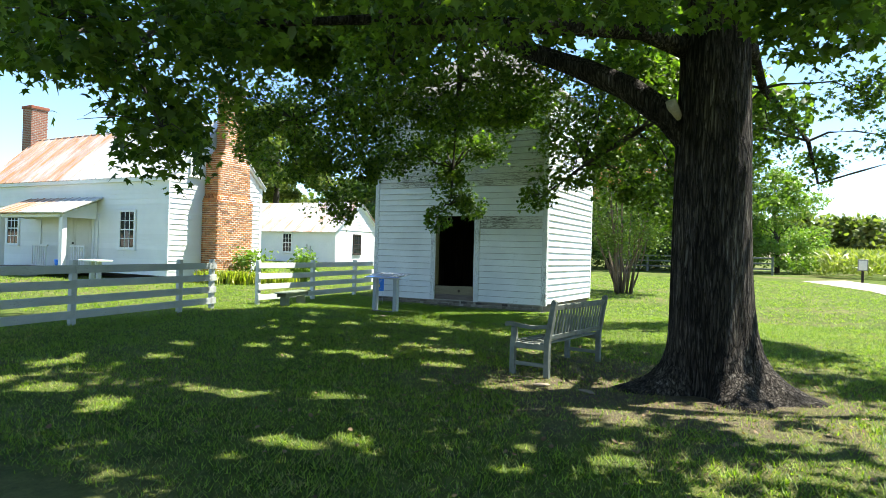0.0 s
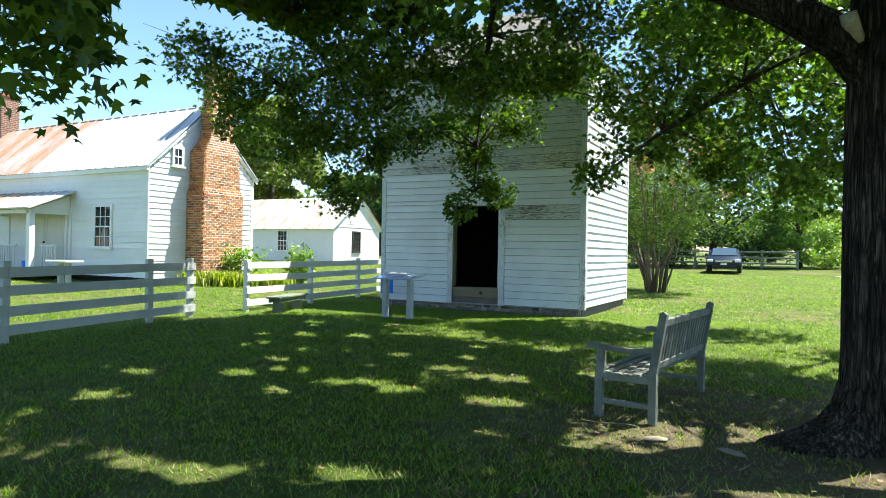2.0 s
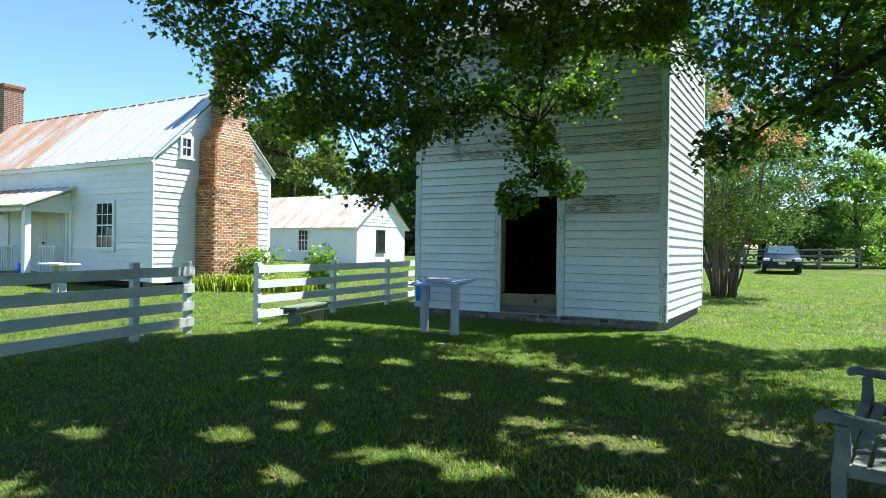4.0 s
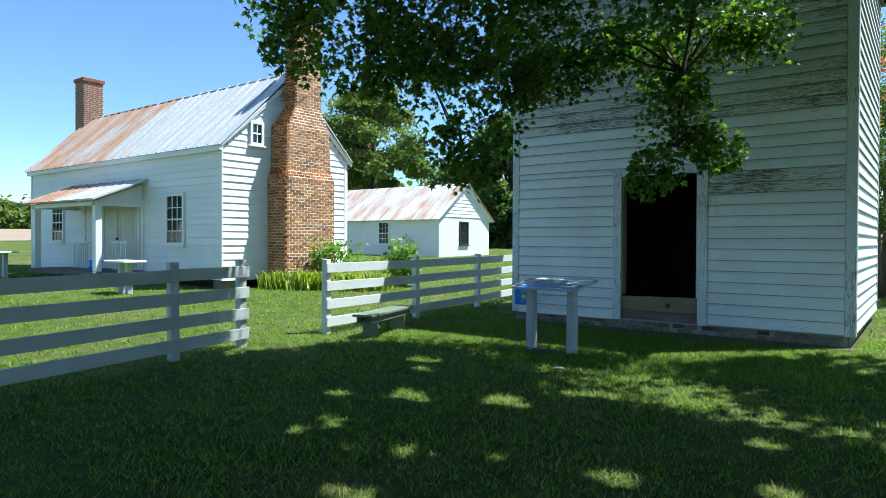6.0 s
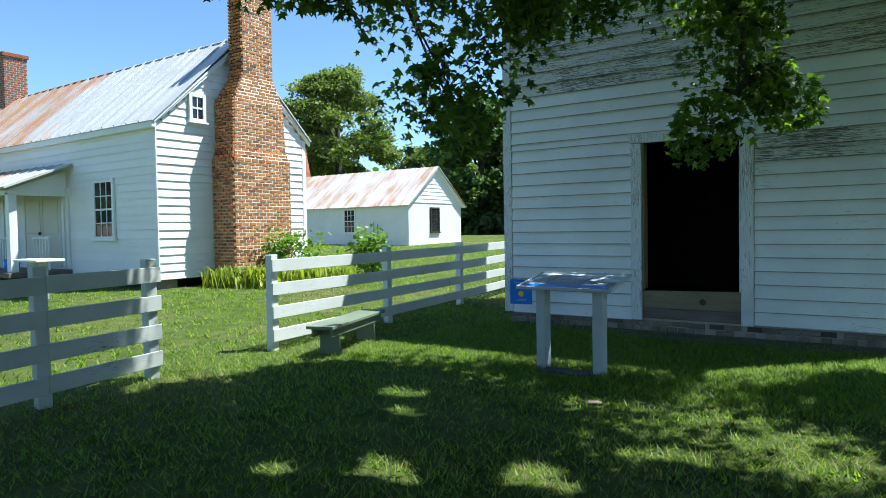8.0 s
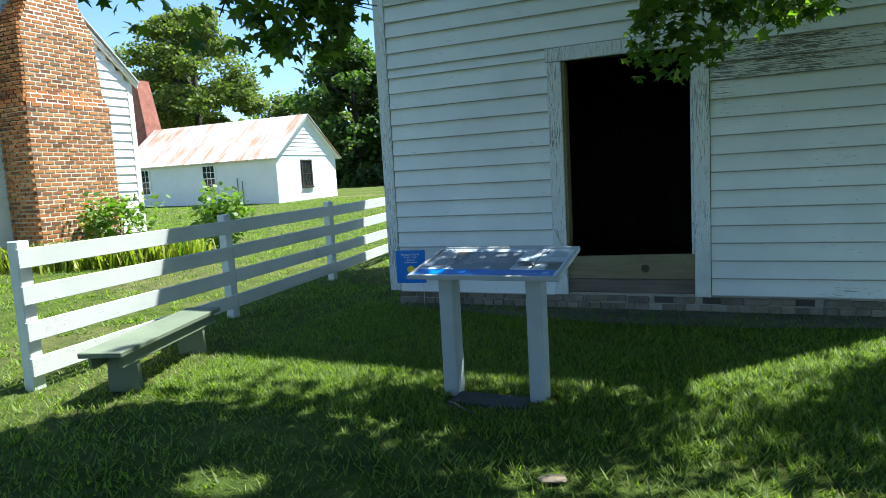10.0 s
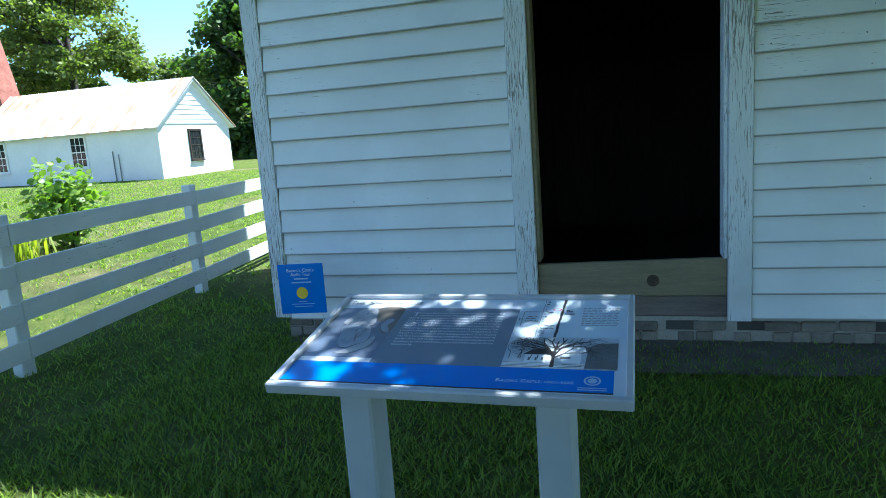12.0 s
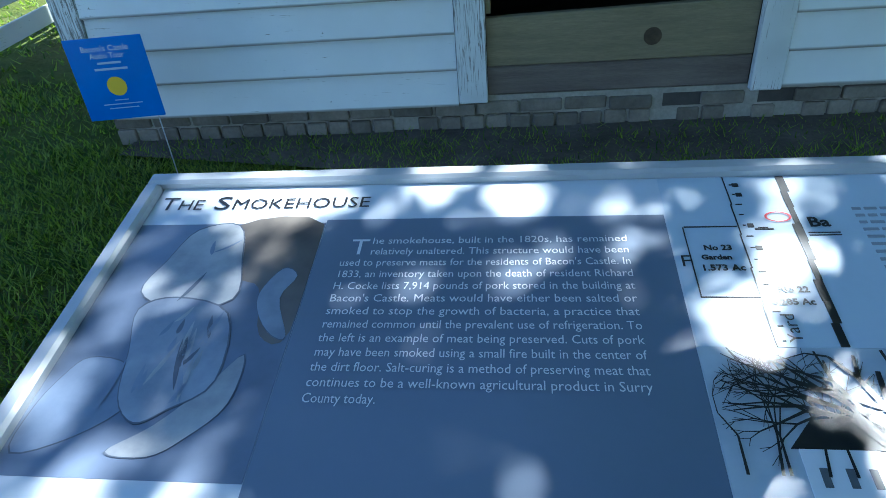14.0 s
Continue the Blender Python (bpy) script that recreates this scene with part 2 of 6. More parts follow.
M_BARK = bark_material()
M_BRANCH = noisy("branch_bark", (0.035, 0.03, 0.025), (0.09, 0.078, 0.068), 4, 0.95, 30, 0.5)
M_PALEBARK = noisy("smooth_pale_bark", (0.08, 0.062, 0.045), (0.19, 0.145, 0.105), 3, 0.8, 20, 0.2, (4, 4, 1))


def ground_material():
    m, nt, b = material("lawn", 0.95, 0.0, 0.1)
    v = world_coords(nt)
    patch = noise_tex(nt, v, 0.35, 5)
    mid = noise_tex(nt, v, 2.6, 6, 0.7)
    small = noise_tex(nt, v, 28, 5, 0.75)
    green = ramp(nt, mid, [(0.3, (0.045, 0.085, 0.014)), (0.7, (0.17, 0.215, 0.042))])
    dry = ramp(nt, mid, [(0.3, (0.13, 0.115, 0.05)), (0.7, (0.27, 0.23, 0.115))])
    col = mix(nt, ramp(nt, patch, [(0.46, grey(0)), (0.66, grey(0.75))]), green, dry)
    col = mix(nt, 0.6, col, ramp(nt, small, [(0.25, grey(0.3)), (0.75, grey(1))]), 'MULTIPLY')
    # worn earth round the big trunk and the seat
    soil = ramp(nt, small, [(0.3, (0.075, 0.055, 0.038)), (0.7, (0.19, 0.145, 0.10))])
    d = nt.nodes.new("ShaderNodeVectorMath")
    d.operation = 'DISTANCE'
    link(nt, v, d.inputs[0])
    d.inputs[1].default_value = (-1.2, 8.1, 0)
    s = nt.nodes.new("ShaderNodeMath")
    s.operation = 'MULTIPLY_ADD'
    link(nt, mid, s.inputs[0])
    s.inputs[1].default_value = 5.0
    link(nt, d.outputs["Value"], s.inputs[2])
    sc = nt.nodes.new("ShaderNodeMath")
    sc.operation = 'DIVIDE'
    link(nt, s.outputs[0], sc.inputs[0])
    sc.inputs[1].default_value = 10.0
    near = ramp(nt, sc.outputs[0], [(0.0, grey(1)), (0.36, grey(0.9)), (0.6, grey(0))])
    col = mix(nt, near, col, soil)
    link(nt, col, b.inputs["Base Color"])
    bump(nt, b, small, 0.9, 0.05)
    return m


M_LAWN = ground_material()
M_GRAVEL = noisy("pale_gravel", (0.34, 0.29, 0.22), (0.52, 0.45, 0.36), 2, 0.95, 30, 0.5)
M_FIELD = noisy("stubble_field", (0.28, 0.2, 0.13), (0.38, 0.29, 0.2), 0.1, 0.95, 3, 0.2)


# ---- mesh helpers ----
def thing(name, loc=(0, 0, 0), rz=0.0, label="", category="", group="", kind=""):
    ob = new(name)
    ob.empty_display_size = 0.2
    ob.matrix_basis = pose(*loc, 0, 0, rz)
    return tagged(ob, label, category, group, kind)


def part(name, bm, mat, parent=None, label=""):
    me = bpy.data.meshes.new(name)
    bm.to_mesh(me)
    bm.free()
    return part_mesh(name, me, mat, parent, label)


def part_mesh(name, me, mat, parent=None, label="", loc=None):
    if mat and not me.materials:
        me.materials.append(mat)
    ob = new(name, me)
    if parent:
        ob.parent = parent
    if loc is not None:
        ob.matrix_basis = loc if isinstance(loc, Matrix) else Matrix.Translation(loc)
    if label:
        tagged(ob, label)
    return ob


def box(bm, x0, x1, y0, y1, z0, z1, bevel=0.0, m=None):
    r = bmesh.ops.create_cube(bm, size=1.0)
    vs = r["verts"]
    t = Matrix.Translation(((x0 + x1) / 2, (y0 + y1) / 2, (z0 + z1) / 2)) @ Matrix.Diagonal((abs(x1 - x0), abs(y1 - y0), abs(z1 - z0), 1))
    bmesh.ops.transform(bm, matrix=(m @ t) if m else t, verts=vs)
    if bevel:
        es = list({e for v in vs for e in v.link_edges})
        bmesh.ops.bevel(bm, geom=es, offset=bevel, segments=1, affect='EDGES', clamp_overlap=True)
    return bm


def box_bm(*a, **k):
    return box(bmesh.new(), *a, **k)


def prism(bm, outline, axis, a, b):
    """Extrudes a 2D outline along an axis from a to b. axis x: outline in (y, z); axis y: outline in (x, z); axis z: in (x, y)."""
    def at(p, w):
        return {"x": (w, p[0], p[1]), "y": (p[0], w, p[1]), "z": (p[0], p[1], w)}[axis]
    lo = [bm.verts.new(at(p, a)) for p in outline]
    hi = [bm.verts.new(at(p, b)) for p in outline]
    n = len(outline)
    bm.faces.new(lo)
    bm.faces.new(hi[::-1])
    for k in range(n):
        bm.faces.new((lo[k], hi[k], hi[(k + 1) % n], lo[(k + 1) % n]))
    bmesh.ops.recalc_face_normals(bm, faces=bm.faces)
    return bm


def tube(bm, pts, r0, r1, sides=8, wobble=0.0, rng=random):
    pts = [Vector(p) for p in pts]
    rings = []
    n = len(pts)
    for k, p in enumerate(pts):
        d = (pts[min(k + 1, n - 1)] - pts[max(k - 1, 0)]).normalized()
        u = d.orthogonal().normalized()
        w = d.cross(u)
        r = r0 + (r1 - r0) * k / (n - 1)
        ring = []
        for s in range(sides):
            a = 2 * math.pi * s / sides
            q = r * (1 + (rng.uniform(-wobble, wobble) if wobble else 0))
            ring.append(bm.verts.new(p + u * math.cos(a) * q + w * math.sin(a) * q))
        rings.append(ring)
    for k in range(n - 1):
        best = min(range(sides), key=lambda o: (rings[k][0].co - rings[k + 1][o].co).length)
        for s in range(sides):
            a, b2 = rings[k][s], rings[k][(s + 1) % sides]
            c, d2 = rings[k + 1][(s + 1 + best) % sides], rings[k + 1][(s + best) % sides]
            bm.faces.new((a, b2, c, d2))
    bm.faces.new(rings[-1])
    bm.faces.new(rings[0][::-1])
    for f in bm.faces:
        f.smooth = True
    return bm


def arc_points(a, b, sag=0.0, n=7, jitter=0.0, rng=random):
    a, b = Vector(a), Vector(b)
    out = []
    for k in range(n):
        f = k / (n - 1)
        p = a.lerp(b, f)
        p.z += sag * 4 * f * (1 - f)
        if 0 < k < n - 1 and jitter:
            p += Vector([rng.uniform(-jitter, jitter) for _ in range(3)])
        out.append(p)
    return out


def tri_mesh(name, verts, faces):
    me = bpy.data.meshes.new(name)
    verts = np.asarray(verts, dtype=np.float32)
    faces = np.asarray(faces, dtype=np.int32)
    me.vertices.add(len(verts))
    me.vertices.foreach_set("co", verts.ravel())
    me.loops.add(faces.size)
    me.loops.foreach_set("vertex_index", faces.ravel())
    me.polygons.add(len(faces))
    me.polygons.foreach_set("loop_start", np.arange(0, faces.size, 3, dtype=np.int32))
    me.update(calc_edges=True)
    me.validate()
    return me


MAPLE = np.array([(0, .42), (0, 0), (.50, .06), (.30, .27), (.64, .60), (.20, .57), (0, 1.05), (-.20, .57), (-.64, .60), (-.30, .27), (-.50, .06)])
MAPLE_F = np.array([(0, k, k % 10 + 1) for k in range(1, 11)])
OVAL = np.array([(0, 0), (.3, .5), (0, 1.0), (-.3, .5)])
OVAL_F = np.array([(0, 1, 2), (0, 2, 3)])
WIDE = np.array([(0, 0), (.42, .30), (.36, .75), (0, 1.0), (-.36, .75), (-.42, .30)])
WIDE_F = np.array([(0, 1, 2), (0, 2, 3), (0, 3, 4), (0, 4, 5)])


def leaves(rs, pos, size, shape, faces, droop=0.5, tilt=0.6):
    """Leaf blades at pos; size per leaf; droop turns tips down, tilt scatters the blades' lie."""
    n = len(pos)
    az = rs.uniform(0, 2 * np.pi, n)
    down = droop + rs.normal(0, 0.35, n)
    d = np.stack([np.cos(az) * np.cos(down), np.sin(az) * np.cos(down), -np.sin(down)], 1)
    up = np.stack([rs.normal(0, tilt, n), rs.normal(0, tilt, n), np.ones(n)], 1)
    side = np.cross(d, up)
    side /= np.linalg.norm(side, axis=1)[:, None] + 1e-9
    nrm = np.cross(side, d)
    s = np.asarray(size).reshape(-1, 1, 1)
    x = shape[None, :, 0:1]
    y = shape[None, :, 1:2]
    fold = -np.abs(x) * 0.3 - (y ** 2) * 0.12
    v = pos[:, None, :] + s * (x * side[:, None, :] + y * d[:, None, :] + fold * nrm[:, None, :])
    k = len(shape)
    f = faces[None] + (np.arange(n) * k)[:, None, None]
    return v.reshape(-1, 3), f.reshape(-1, 3)


def gather(chunks):
    vs, fs, base = [], [], 0
    for v, f in chunks:
        vs.append(v)
        fs.append(f + base)
        base += len(v)
    return np.concatenate(vs), np.concatenate(fs)


def clump_points(rs, c, r, n, flat=0.65):
    p = rs.normal(0, 1, (n, 3))
    p /= np.linalg.norm(p, axis=1)[:, None]
    p *= (rs.uniform(0.15, 1.0, n) ** 0.45)[:, None]
    # lobes make the outline uneven
    for _ in range(3):
        a = rs.normal(0, 1, 3)
        a /= np.linalg.norm(a)
        p *= (1 + 0.22 * np.sin(3.1 * (p @ a) + rs.uniform(0, 6)))[:, None]
    p[:, 2] *= flat
    return np.asarray(c) + p * r


def text_mesh(body, size, width=0.0, align='LEFT', bold=0.0):
    """Lettering as a flat mesh in the xy plane, its line start at the origin; width: stretched to fit."""
    cu = bpy.data.curves.new("text", 'FONT')
    cu.body = body
    cu.size = size
    cu.resolution_u = 2
    cu.align_x = align
    cu.offset = bold
    ob = new("text", cu)
    bpy.context.view_layer.update()
    dg = bpy.context.evaluated_depsgraph_get()
    me = bpy.data.meshes.new_from_object(ob.evaluated_get(dg))
    bpy.data.objects.remove(ob)
    bpy.data.curves.remove(cu)
    me.materials.clear()
    if width and len(me.vertices):
        xs = [v.co.x for v in me.vertices]
        k = width / max(1e-6, max(xs))
        for v in me.vertices:
            v.co.x *= k
    return me


def plain(name, color, rough=0.5, spec=0.4):
    m, nt, b = material(name, rough, 0.0, spec)
    b.inputs["Base Color"].default_value = (*color, 1)
    return m


# ---- ground ----
def ground_z(x, y):
    r = math.hypot(x + 6, y - 4)
    rise = 0.022 * max(0.0, r - 16 + 2 * math.exp(-abs(r - 16) / 4))
    near = -0.06 * math.exp(-((x + 2.5) ** 2 + (y - 7.5) ** 2) / 18.0)
    return rise * min(1.0, max(0.0, (r - 12) / 6)) + near


def ground_mesh():
    xs = sorted({round(float(v), 3) for v in np.concatenate([np.linspace(-16, 6, 67), np.linspace(-60, 40, 51), np.linspace(-900, 900, 37)])})
    ys = sorted({round(float(v), 3) for v in np.concatenate([np.linspace(-2, 22, 73), np.linspace(-30, 80, 56), np.linspace(-900, 900, 37)])})
    verts = []
    for y in ys:
        for x in xs:
            z = ground_z(x, y)
            if -20 < x < 10 and -4 < y < 24:
                z += 0.018 * noise.noise((x * 0.9, y * 0.9, 0)) + 0.008 * noise.noise((x * 3, y * 3, 4))
            verts.append((x, y, z))
    w = len(xs)
    faces = []
    for j in range(len(ys) - 1):
        for i in range(w - 1):
            a = j * w + i
            faces += [(a, a + 1, a + w + 1), (a, a + w + 1, a + w)]
    me = tri_mesh("ground", verts, faces)
    for p in me.polygons:
        p.use_smooth = True
    return me


ground = tagged(part_mesh("ground", ground_mesh(), M_LAWN), "mown green lawn with worn dry patches under the trees", "lawn", kind="structure")


def patch_on_ground(name, outline, mat, lift, label, category, step=2.0):
    """A thin sheet draped over the ground, cut to an outline."""
    bm = bmesh.new()
    vs = [bm.verts.new((x, y, 0)) for x, y in outline]
    bm.faces.new(vs)
    x0, x1 = min(p[0] for p in outline), max(p[0] for p in outline)
    y0, y1 = min(p[1] for p in outline), max(p[1] for p in outline)
    for ax, lo, hi in ((0, x0, x1), (1, y0, y1)):
        k = lo + step
        while k < hi:
            co, no = ((k, 0, 0), (1, 0, 0)) if ax == 0 else ((0, k, 0), (0, 1, 0))
            bmesh.ops.bisect_plane(bm, geom=bm.verts[:] + bm.edges[:] + bm.faces[:], plane_co=co, plane_no=no)
            k += step
    for v in bm.verts:
        v.co.z = ground_z(v.co.x, v.co.y) + lift
    bmesh.ops.triangulate(bm, faces=bm.faces)
    bmesh.ops.recalc_face_normals(bm, faces=bm.faces)
    ob = part(name, bm, mat)
    return tagged(ob, label, category, kind="structure")


patch_on_ground("road", [(1.2, 38.5), (3.0, 33.5), (4.0, 25.5), (6, 21), (9, 15), (18, 8), (60, -8), (60, 8), (20, 20), (8, 29), (4.5, 38), (2.6, 43.5), (0.4, 41.0)], M_GRAVEL, 0.03,
                "pale sandy gravel drive beside the lawn", "drive")
patch_on_ground("field", [(-260, 105), (320, 105), (420, 208), (-260, 208)], M_FIELD, 0.06, "bare brown field before the far woods", "field", 20.0)
patch_on_ground("field", [(-195, -120), (-75, -120), (-75, 70), (-195, 90)], M_FIELD, 0.06, "bare brown field beyond the white house", "field", 20.0)


# ---- siding ----
def clapboard_mesh(length, height=0.19, thick=0.022):
    bm = bmesh.new()
    prism(bm, [(-thick, 0.0), (-thick * 0.96, 0.014), (-0.006, height), (0.0, height), (0.0, 0.008), (-0.008, 0.008), (-thick + 0.007, 0.0)], "x", 0.0, length)
    me = bpy.data.meshes.new("clapboard")
    bm.to_mesh(me)
    bm.free()
    return me


BOARDS = {}


def clapboards(parent, origin, rz, length, z0, z1, exposure, mat_of, rng, name="clapboard", cut=None):
    """Courses of boards on a wall that runs from origin along its own x; cut(z) gives the span of a board, for gables."""
    z = z0
    k = 0
    while z < z1 - 0.03:
        h = min(exposure + 0.018, z1 - z)
        a, b = (0.0, length) if cut is None else cut(z + h * 0.6)
        if b - a > 0.1:
            mat = mat_of(k, z)
            key = (round(b - a, 2), round(h, 3), mat.name)
            if key not in BOARDS:
                BOARDS[key] = clapboard_mesh(b - a, h, 0.030 if mat is M_HOUSE else 0.034)
                BOARDS[key].materials.append(mat)
            m = pose(*origin, 0, 0, rz) @ pose(a, rng.uniform(-0.002, 0.002), z + rng.uniform(-0.004, 0.004), rng.uniform(-0.4, 0.4), rng.uniform(-0.10, 0.10), 0)
            part_mesh(name, BOARDS[key], None, parent, loc=m)
        z += exposure
        k += 1


# ---- the smokehouse ----
SX0, SX1, SY0, SY1, SH = -11.15, -5.74, 16.33, 20.55, 5.95
DX0, DX1, DZ0, DZ1 = -9.06, -7.82, 0.59, 2.56
rng = random.Random(5)
smoke = thing("smokehouse", (0, 0, 0), 0, "old white clapboard smokehouse with peeling paint and an open doorway", "smokehouse")

bm = bmesh.new()
box(bm, SX0 + 0.03, DX0, SY0, SY0 + 0.14, 0.2, SH)
box(bm, DX1, SX1 - 0.03, SY0, SY0 + 0.14, 0.2, SH)
box(bm, DX0, DX1, SY0, SY0 + 0.14, DZ1, SH)
part("front_wall", bm, M_DARKWOOD, smoke)
part("back_wall", box_bm(SX0 + 0.03, SX1 - 0.03, SY1 - 0.14, SY1, 0.2, SH), M_DARKWOOD, smoke)
part("side_wall", box_bm(SX0 + 0.03, SX0 + 0.17, SY0 + 0.141, SY1 - 0.141, 0.2, SH), M_DARKWOOD, smoke)
part("side_wall", box_bm(SX1 - 0.17, SX1 - 0.03, SY0 + 0.141, SY1 - 0.141, 0.2, SH), M_DARKWOOD, smoke)
part("floor", box_bm(SX0 + 0.2, SX1 - 0.2, SY0 + 0.2, SY1 - 0.2, 0.12, 0.24), M_INTERIOR, smoke, "dark trodden dirt floor")
part("ceiling", box_bm(SX0 + 0.17, SX1 - 0.17, SY0 + 0.15, SY1 - 0.15, SH - 0.14, SH - 0.02), M_DARKWOOD, smoke)
inner = bpy.data.meshes.new("plank")
bm = box_bm(-0.11, 0.11, -0.012, 0.012, 0, 4.9, 0.004)
bm.to_mesh(inner)
bm.free()
for k in range(22):
    x = SX0 + 0.32 + k * 0.232
    if x < SX1 - 0.25:
        part_mesh("plank", inner, M_DARKWOOD, smoke, loc=(x, SY1 - 0.16, 0.26))


def front_mat(k, z):
    return M_PEELED if z > 3.27 else M_SIDING


def front_right_mat(k, z):
    return M_PEELED if z > 3.27 or 2.18 < z < 2.5 else M_SIDING


EXP = 0.172
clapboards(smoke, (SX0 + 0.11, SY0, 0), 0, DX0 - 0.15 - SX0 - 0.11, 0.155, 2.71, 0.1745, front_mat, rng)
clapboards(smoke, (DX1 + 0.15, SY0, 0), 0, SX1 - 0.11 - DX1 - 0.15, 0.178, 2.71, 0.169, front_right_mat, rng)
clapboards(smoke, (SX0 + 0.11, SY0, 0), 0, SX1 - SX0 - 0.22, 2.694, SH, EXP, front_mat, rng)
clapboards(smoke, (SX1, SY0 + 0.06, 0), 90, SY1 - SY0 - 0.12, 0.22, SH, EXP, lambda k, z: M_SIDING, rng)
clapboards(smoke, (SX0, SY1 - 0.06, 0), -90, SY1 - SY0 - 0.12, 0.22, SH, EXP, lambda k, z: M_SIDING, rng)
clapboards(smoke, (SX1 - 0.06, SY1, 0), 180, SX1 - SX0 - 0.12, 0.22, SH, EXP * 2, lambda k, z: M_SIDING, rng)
for x, y, w in ((SX0, SY0, 1), (SX1, SY0, -1), (SX0, SY1, 1), (SX1, SY1, -1)):
    s = -1 if y == SY0 else 1
    bm = bmesh.new()
    box(bm, x - 0.03 * w, x + 0.105 * w, y, y + s * 0.034, 0.17, SH, 0.004)
    box(bm, x - 0.034 * w, x, y - s * 0.09, y, 0.17, SH, 0.004)
    part("corner_board", bm, M_TRIM, smoke)
bm = bmesh.new()
box(bm, DX0 - 0.145, DX0 - 0.002, SY0 - 0.045, SY0 + 0.0, 0.167, DZ1, 0.005)
part("door_casing", bm, M_TRIM, smoke)
part("door_casing", box_bm(DX1 + 0.002, DX1 + 0.145, SY0 - 0.045, SY0 + 0.0, 0.17, DZ1, 0.005), M_TRIM, smoke)
part("door_head", box_bm(DX0 - 0.16, DX1 + 0.16, SY0 - 0.052, SY0 + 0.0, DZ1 + 0.002, DZ1 + 0.135, 0.005), M_TRIM, smoke, "peeling white head board")
part("door_jamb", box_bm(DX0, DX0 + 0.025, SY0 - 0.02, SY0 + 0.15, DZ0, DZ1, 0.003), M_SILL, smoke)
part("door_jamb", box_bm(DX1 - 0.025, DX1, SY0 - 0.02, SY0 + 0.15, DZ0, DZ1, 0.003), M_TRIM, smoke)
# threshold: an olive board over a brown sill beam
bm = box_bm(DX0 - 0.002, DX1 + 0.002, SY0 + 0.0, SY0 + 0.05, 0.335, DZ0, 0.004)
for v in bm.verts:
    if v.co.z > 0.5:
        v.co.z -= 0.026 * (DX1 - v.co.x) / (DX1 - DX0)
sillb = part("threshold_board", bm, M_SILL, smoke, "olive brown threshold board with a knot")
bm = bmesh.new()
for r0 in (0.042, 0.026, 0.012):
    bmesh.ops.create_circle(bm, cap_ends=True, radius=r0, segments=14, matrix=pose(-8.285, SY0 - 0.002 - (0.05 - r0) * 0.05, 0.442, 90, 0, 0))
part("knot", bm, M_KNOT, sillb)
part("sill_beam", box_bm(SX0 + 0.02, SX1 - 0.02, SY0 + 0.004, SY0 + 0.16, 0.19, 0.332, 0.006), M_SILLDARK, smoke, "weathered brown sill beam")
# brick footing, two uneven courses with gaps
foot = thing("brick_footing", (0, 0, 0), 0)
foot.parent = smoke
part("footing_core", box_bm(SX0 + 0.075, SX1 - 0.075, SY0 + 0.008, SY0 + 0.2, -0.12, 0.188), M_OLDMORTAR, foot)
# dark blocks stand in for the shade where bricks are missing
for hx in (-8.1, -7.65, -6.9):
    part("gap_shade", box_bm(hx - 0.105, hx + 0.105, SY0 + 0.003, SY0 + 0.09, 0.096, 0.160), M_UNDER, foot, "dark fill for the shade where a brick is missing")
bm = bmesh.new()
box(bm, SX1 - 0.2, SX1 - 0.06, SY0 + 0.06, SY1 - 0.06, -0.1, 0.2)
part("side_footing", bm, M_SILLDARK, foot)
part("side_footing", box_bm(SX0 + 0.06, SX0 + 0.2, SY0 + 0.06, SY1 - 0.06, -0.1, 0.2), M_SILLDARK, foot)
brickme = {}
for row, (z, step, ln) in enumerate(((0.0, 0.118, 0.104), (0.097, 0.218, 0.204))):
    key = ln
    bb = box_bm(-ln / 2, ln / 2, 0.0, 0.1, 0, 0.086 if row == 0 else 0.062, 0.006)
    me = bpy.data.meshes.new("brick")
    bb.to_mesh(me)
    bb.free()
    x = SX0 + 0.07 + ln / 2
    while x < SX1 - 0.1:
        gap = 0.0
        if row == 1 and (abs(x + 8.1) < 0.12 or abs(x + 7.65) < 0.12 or abs(x + 6.9) < 0.1):
            gap = 1
        if row == 0 and rng.random() < 0.10 and x > -9.5:
            gap = 1
        if not gap:
            part_mesh("brick", me, M_BASEBRICK, foot, loc=pose(x, SY0 - 0.012 + rng.uniform(-0.007, 0.007), z + rng.uniform(-0.004, 0.004), rng.uniform(-1, 1), 0, rng.uniform(-1.2, 1.2)))
        x += step
# nail heads with small rust marks
nails = bmesh.new()
for x0, x1 in ((SX0 + 0.2, DX0 - 0.22), (DX1 + 0.22, SX1 - 0.2)):
    z = 0.185
    while z < 2.7:
        for k in range(4):
            x = x0 + (x1 - x0) * k / 3 + rng.uniform(-0.03, 0.03)
            if rng.random() < 0.8:
                bmesh.ops.create_circle(nails, cap_ends=True, radius=rng.uniform(0.0028, 0.005), segments=7, matrix=pose(x, SY0 - 0.0275, z + rng.uniform(0.0, 0.03), 90, 0, 0))
        z += 0.172
tagged(part("nail_heads", nails, M_KNOT, smoke), kind="stuff")
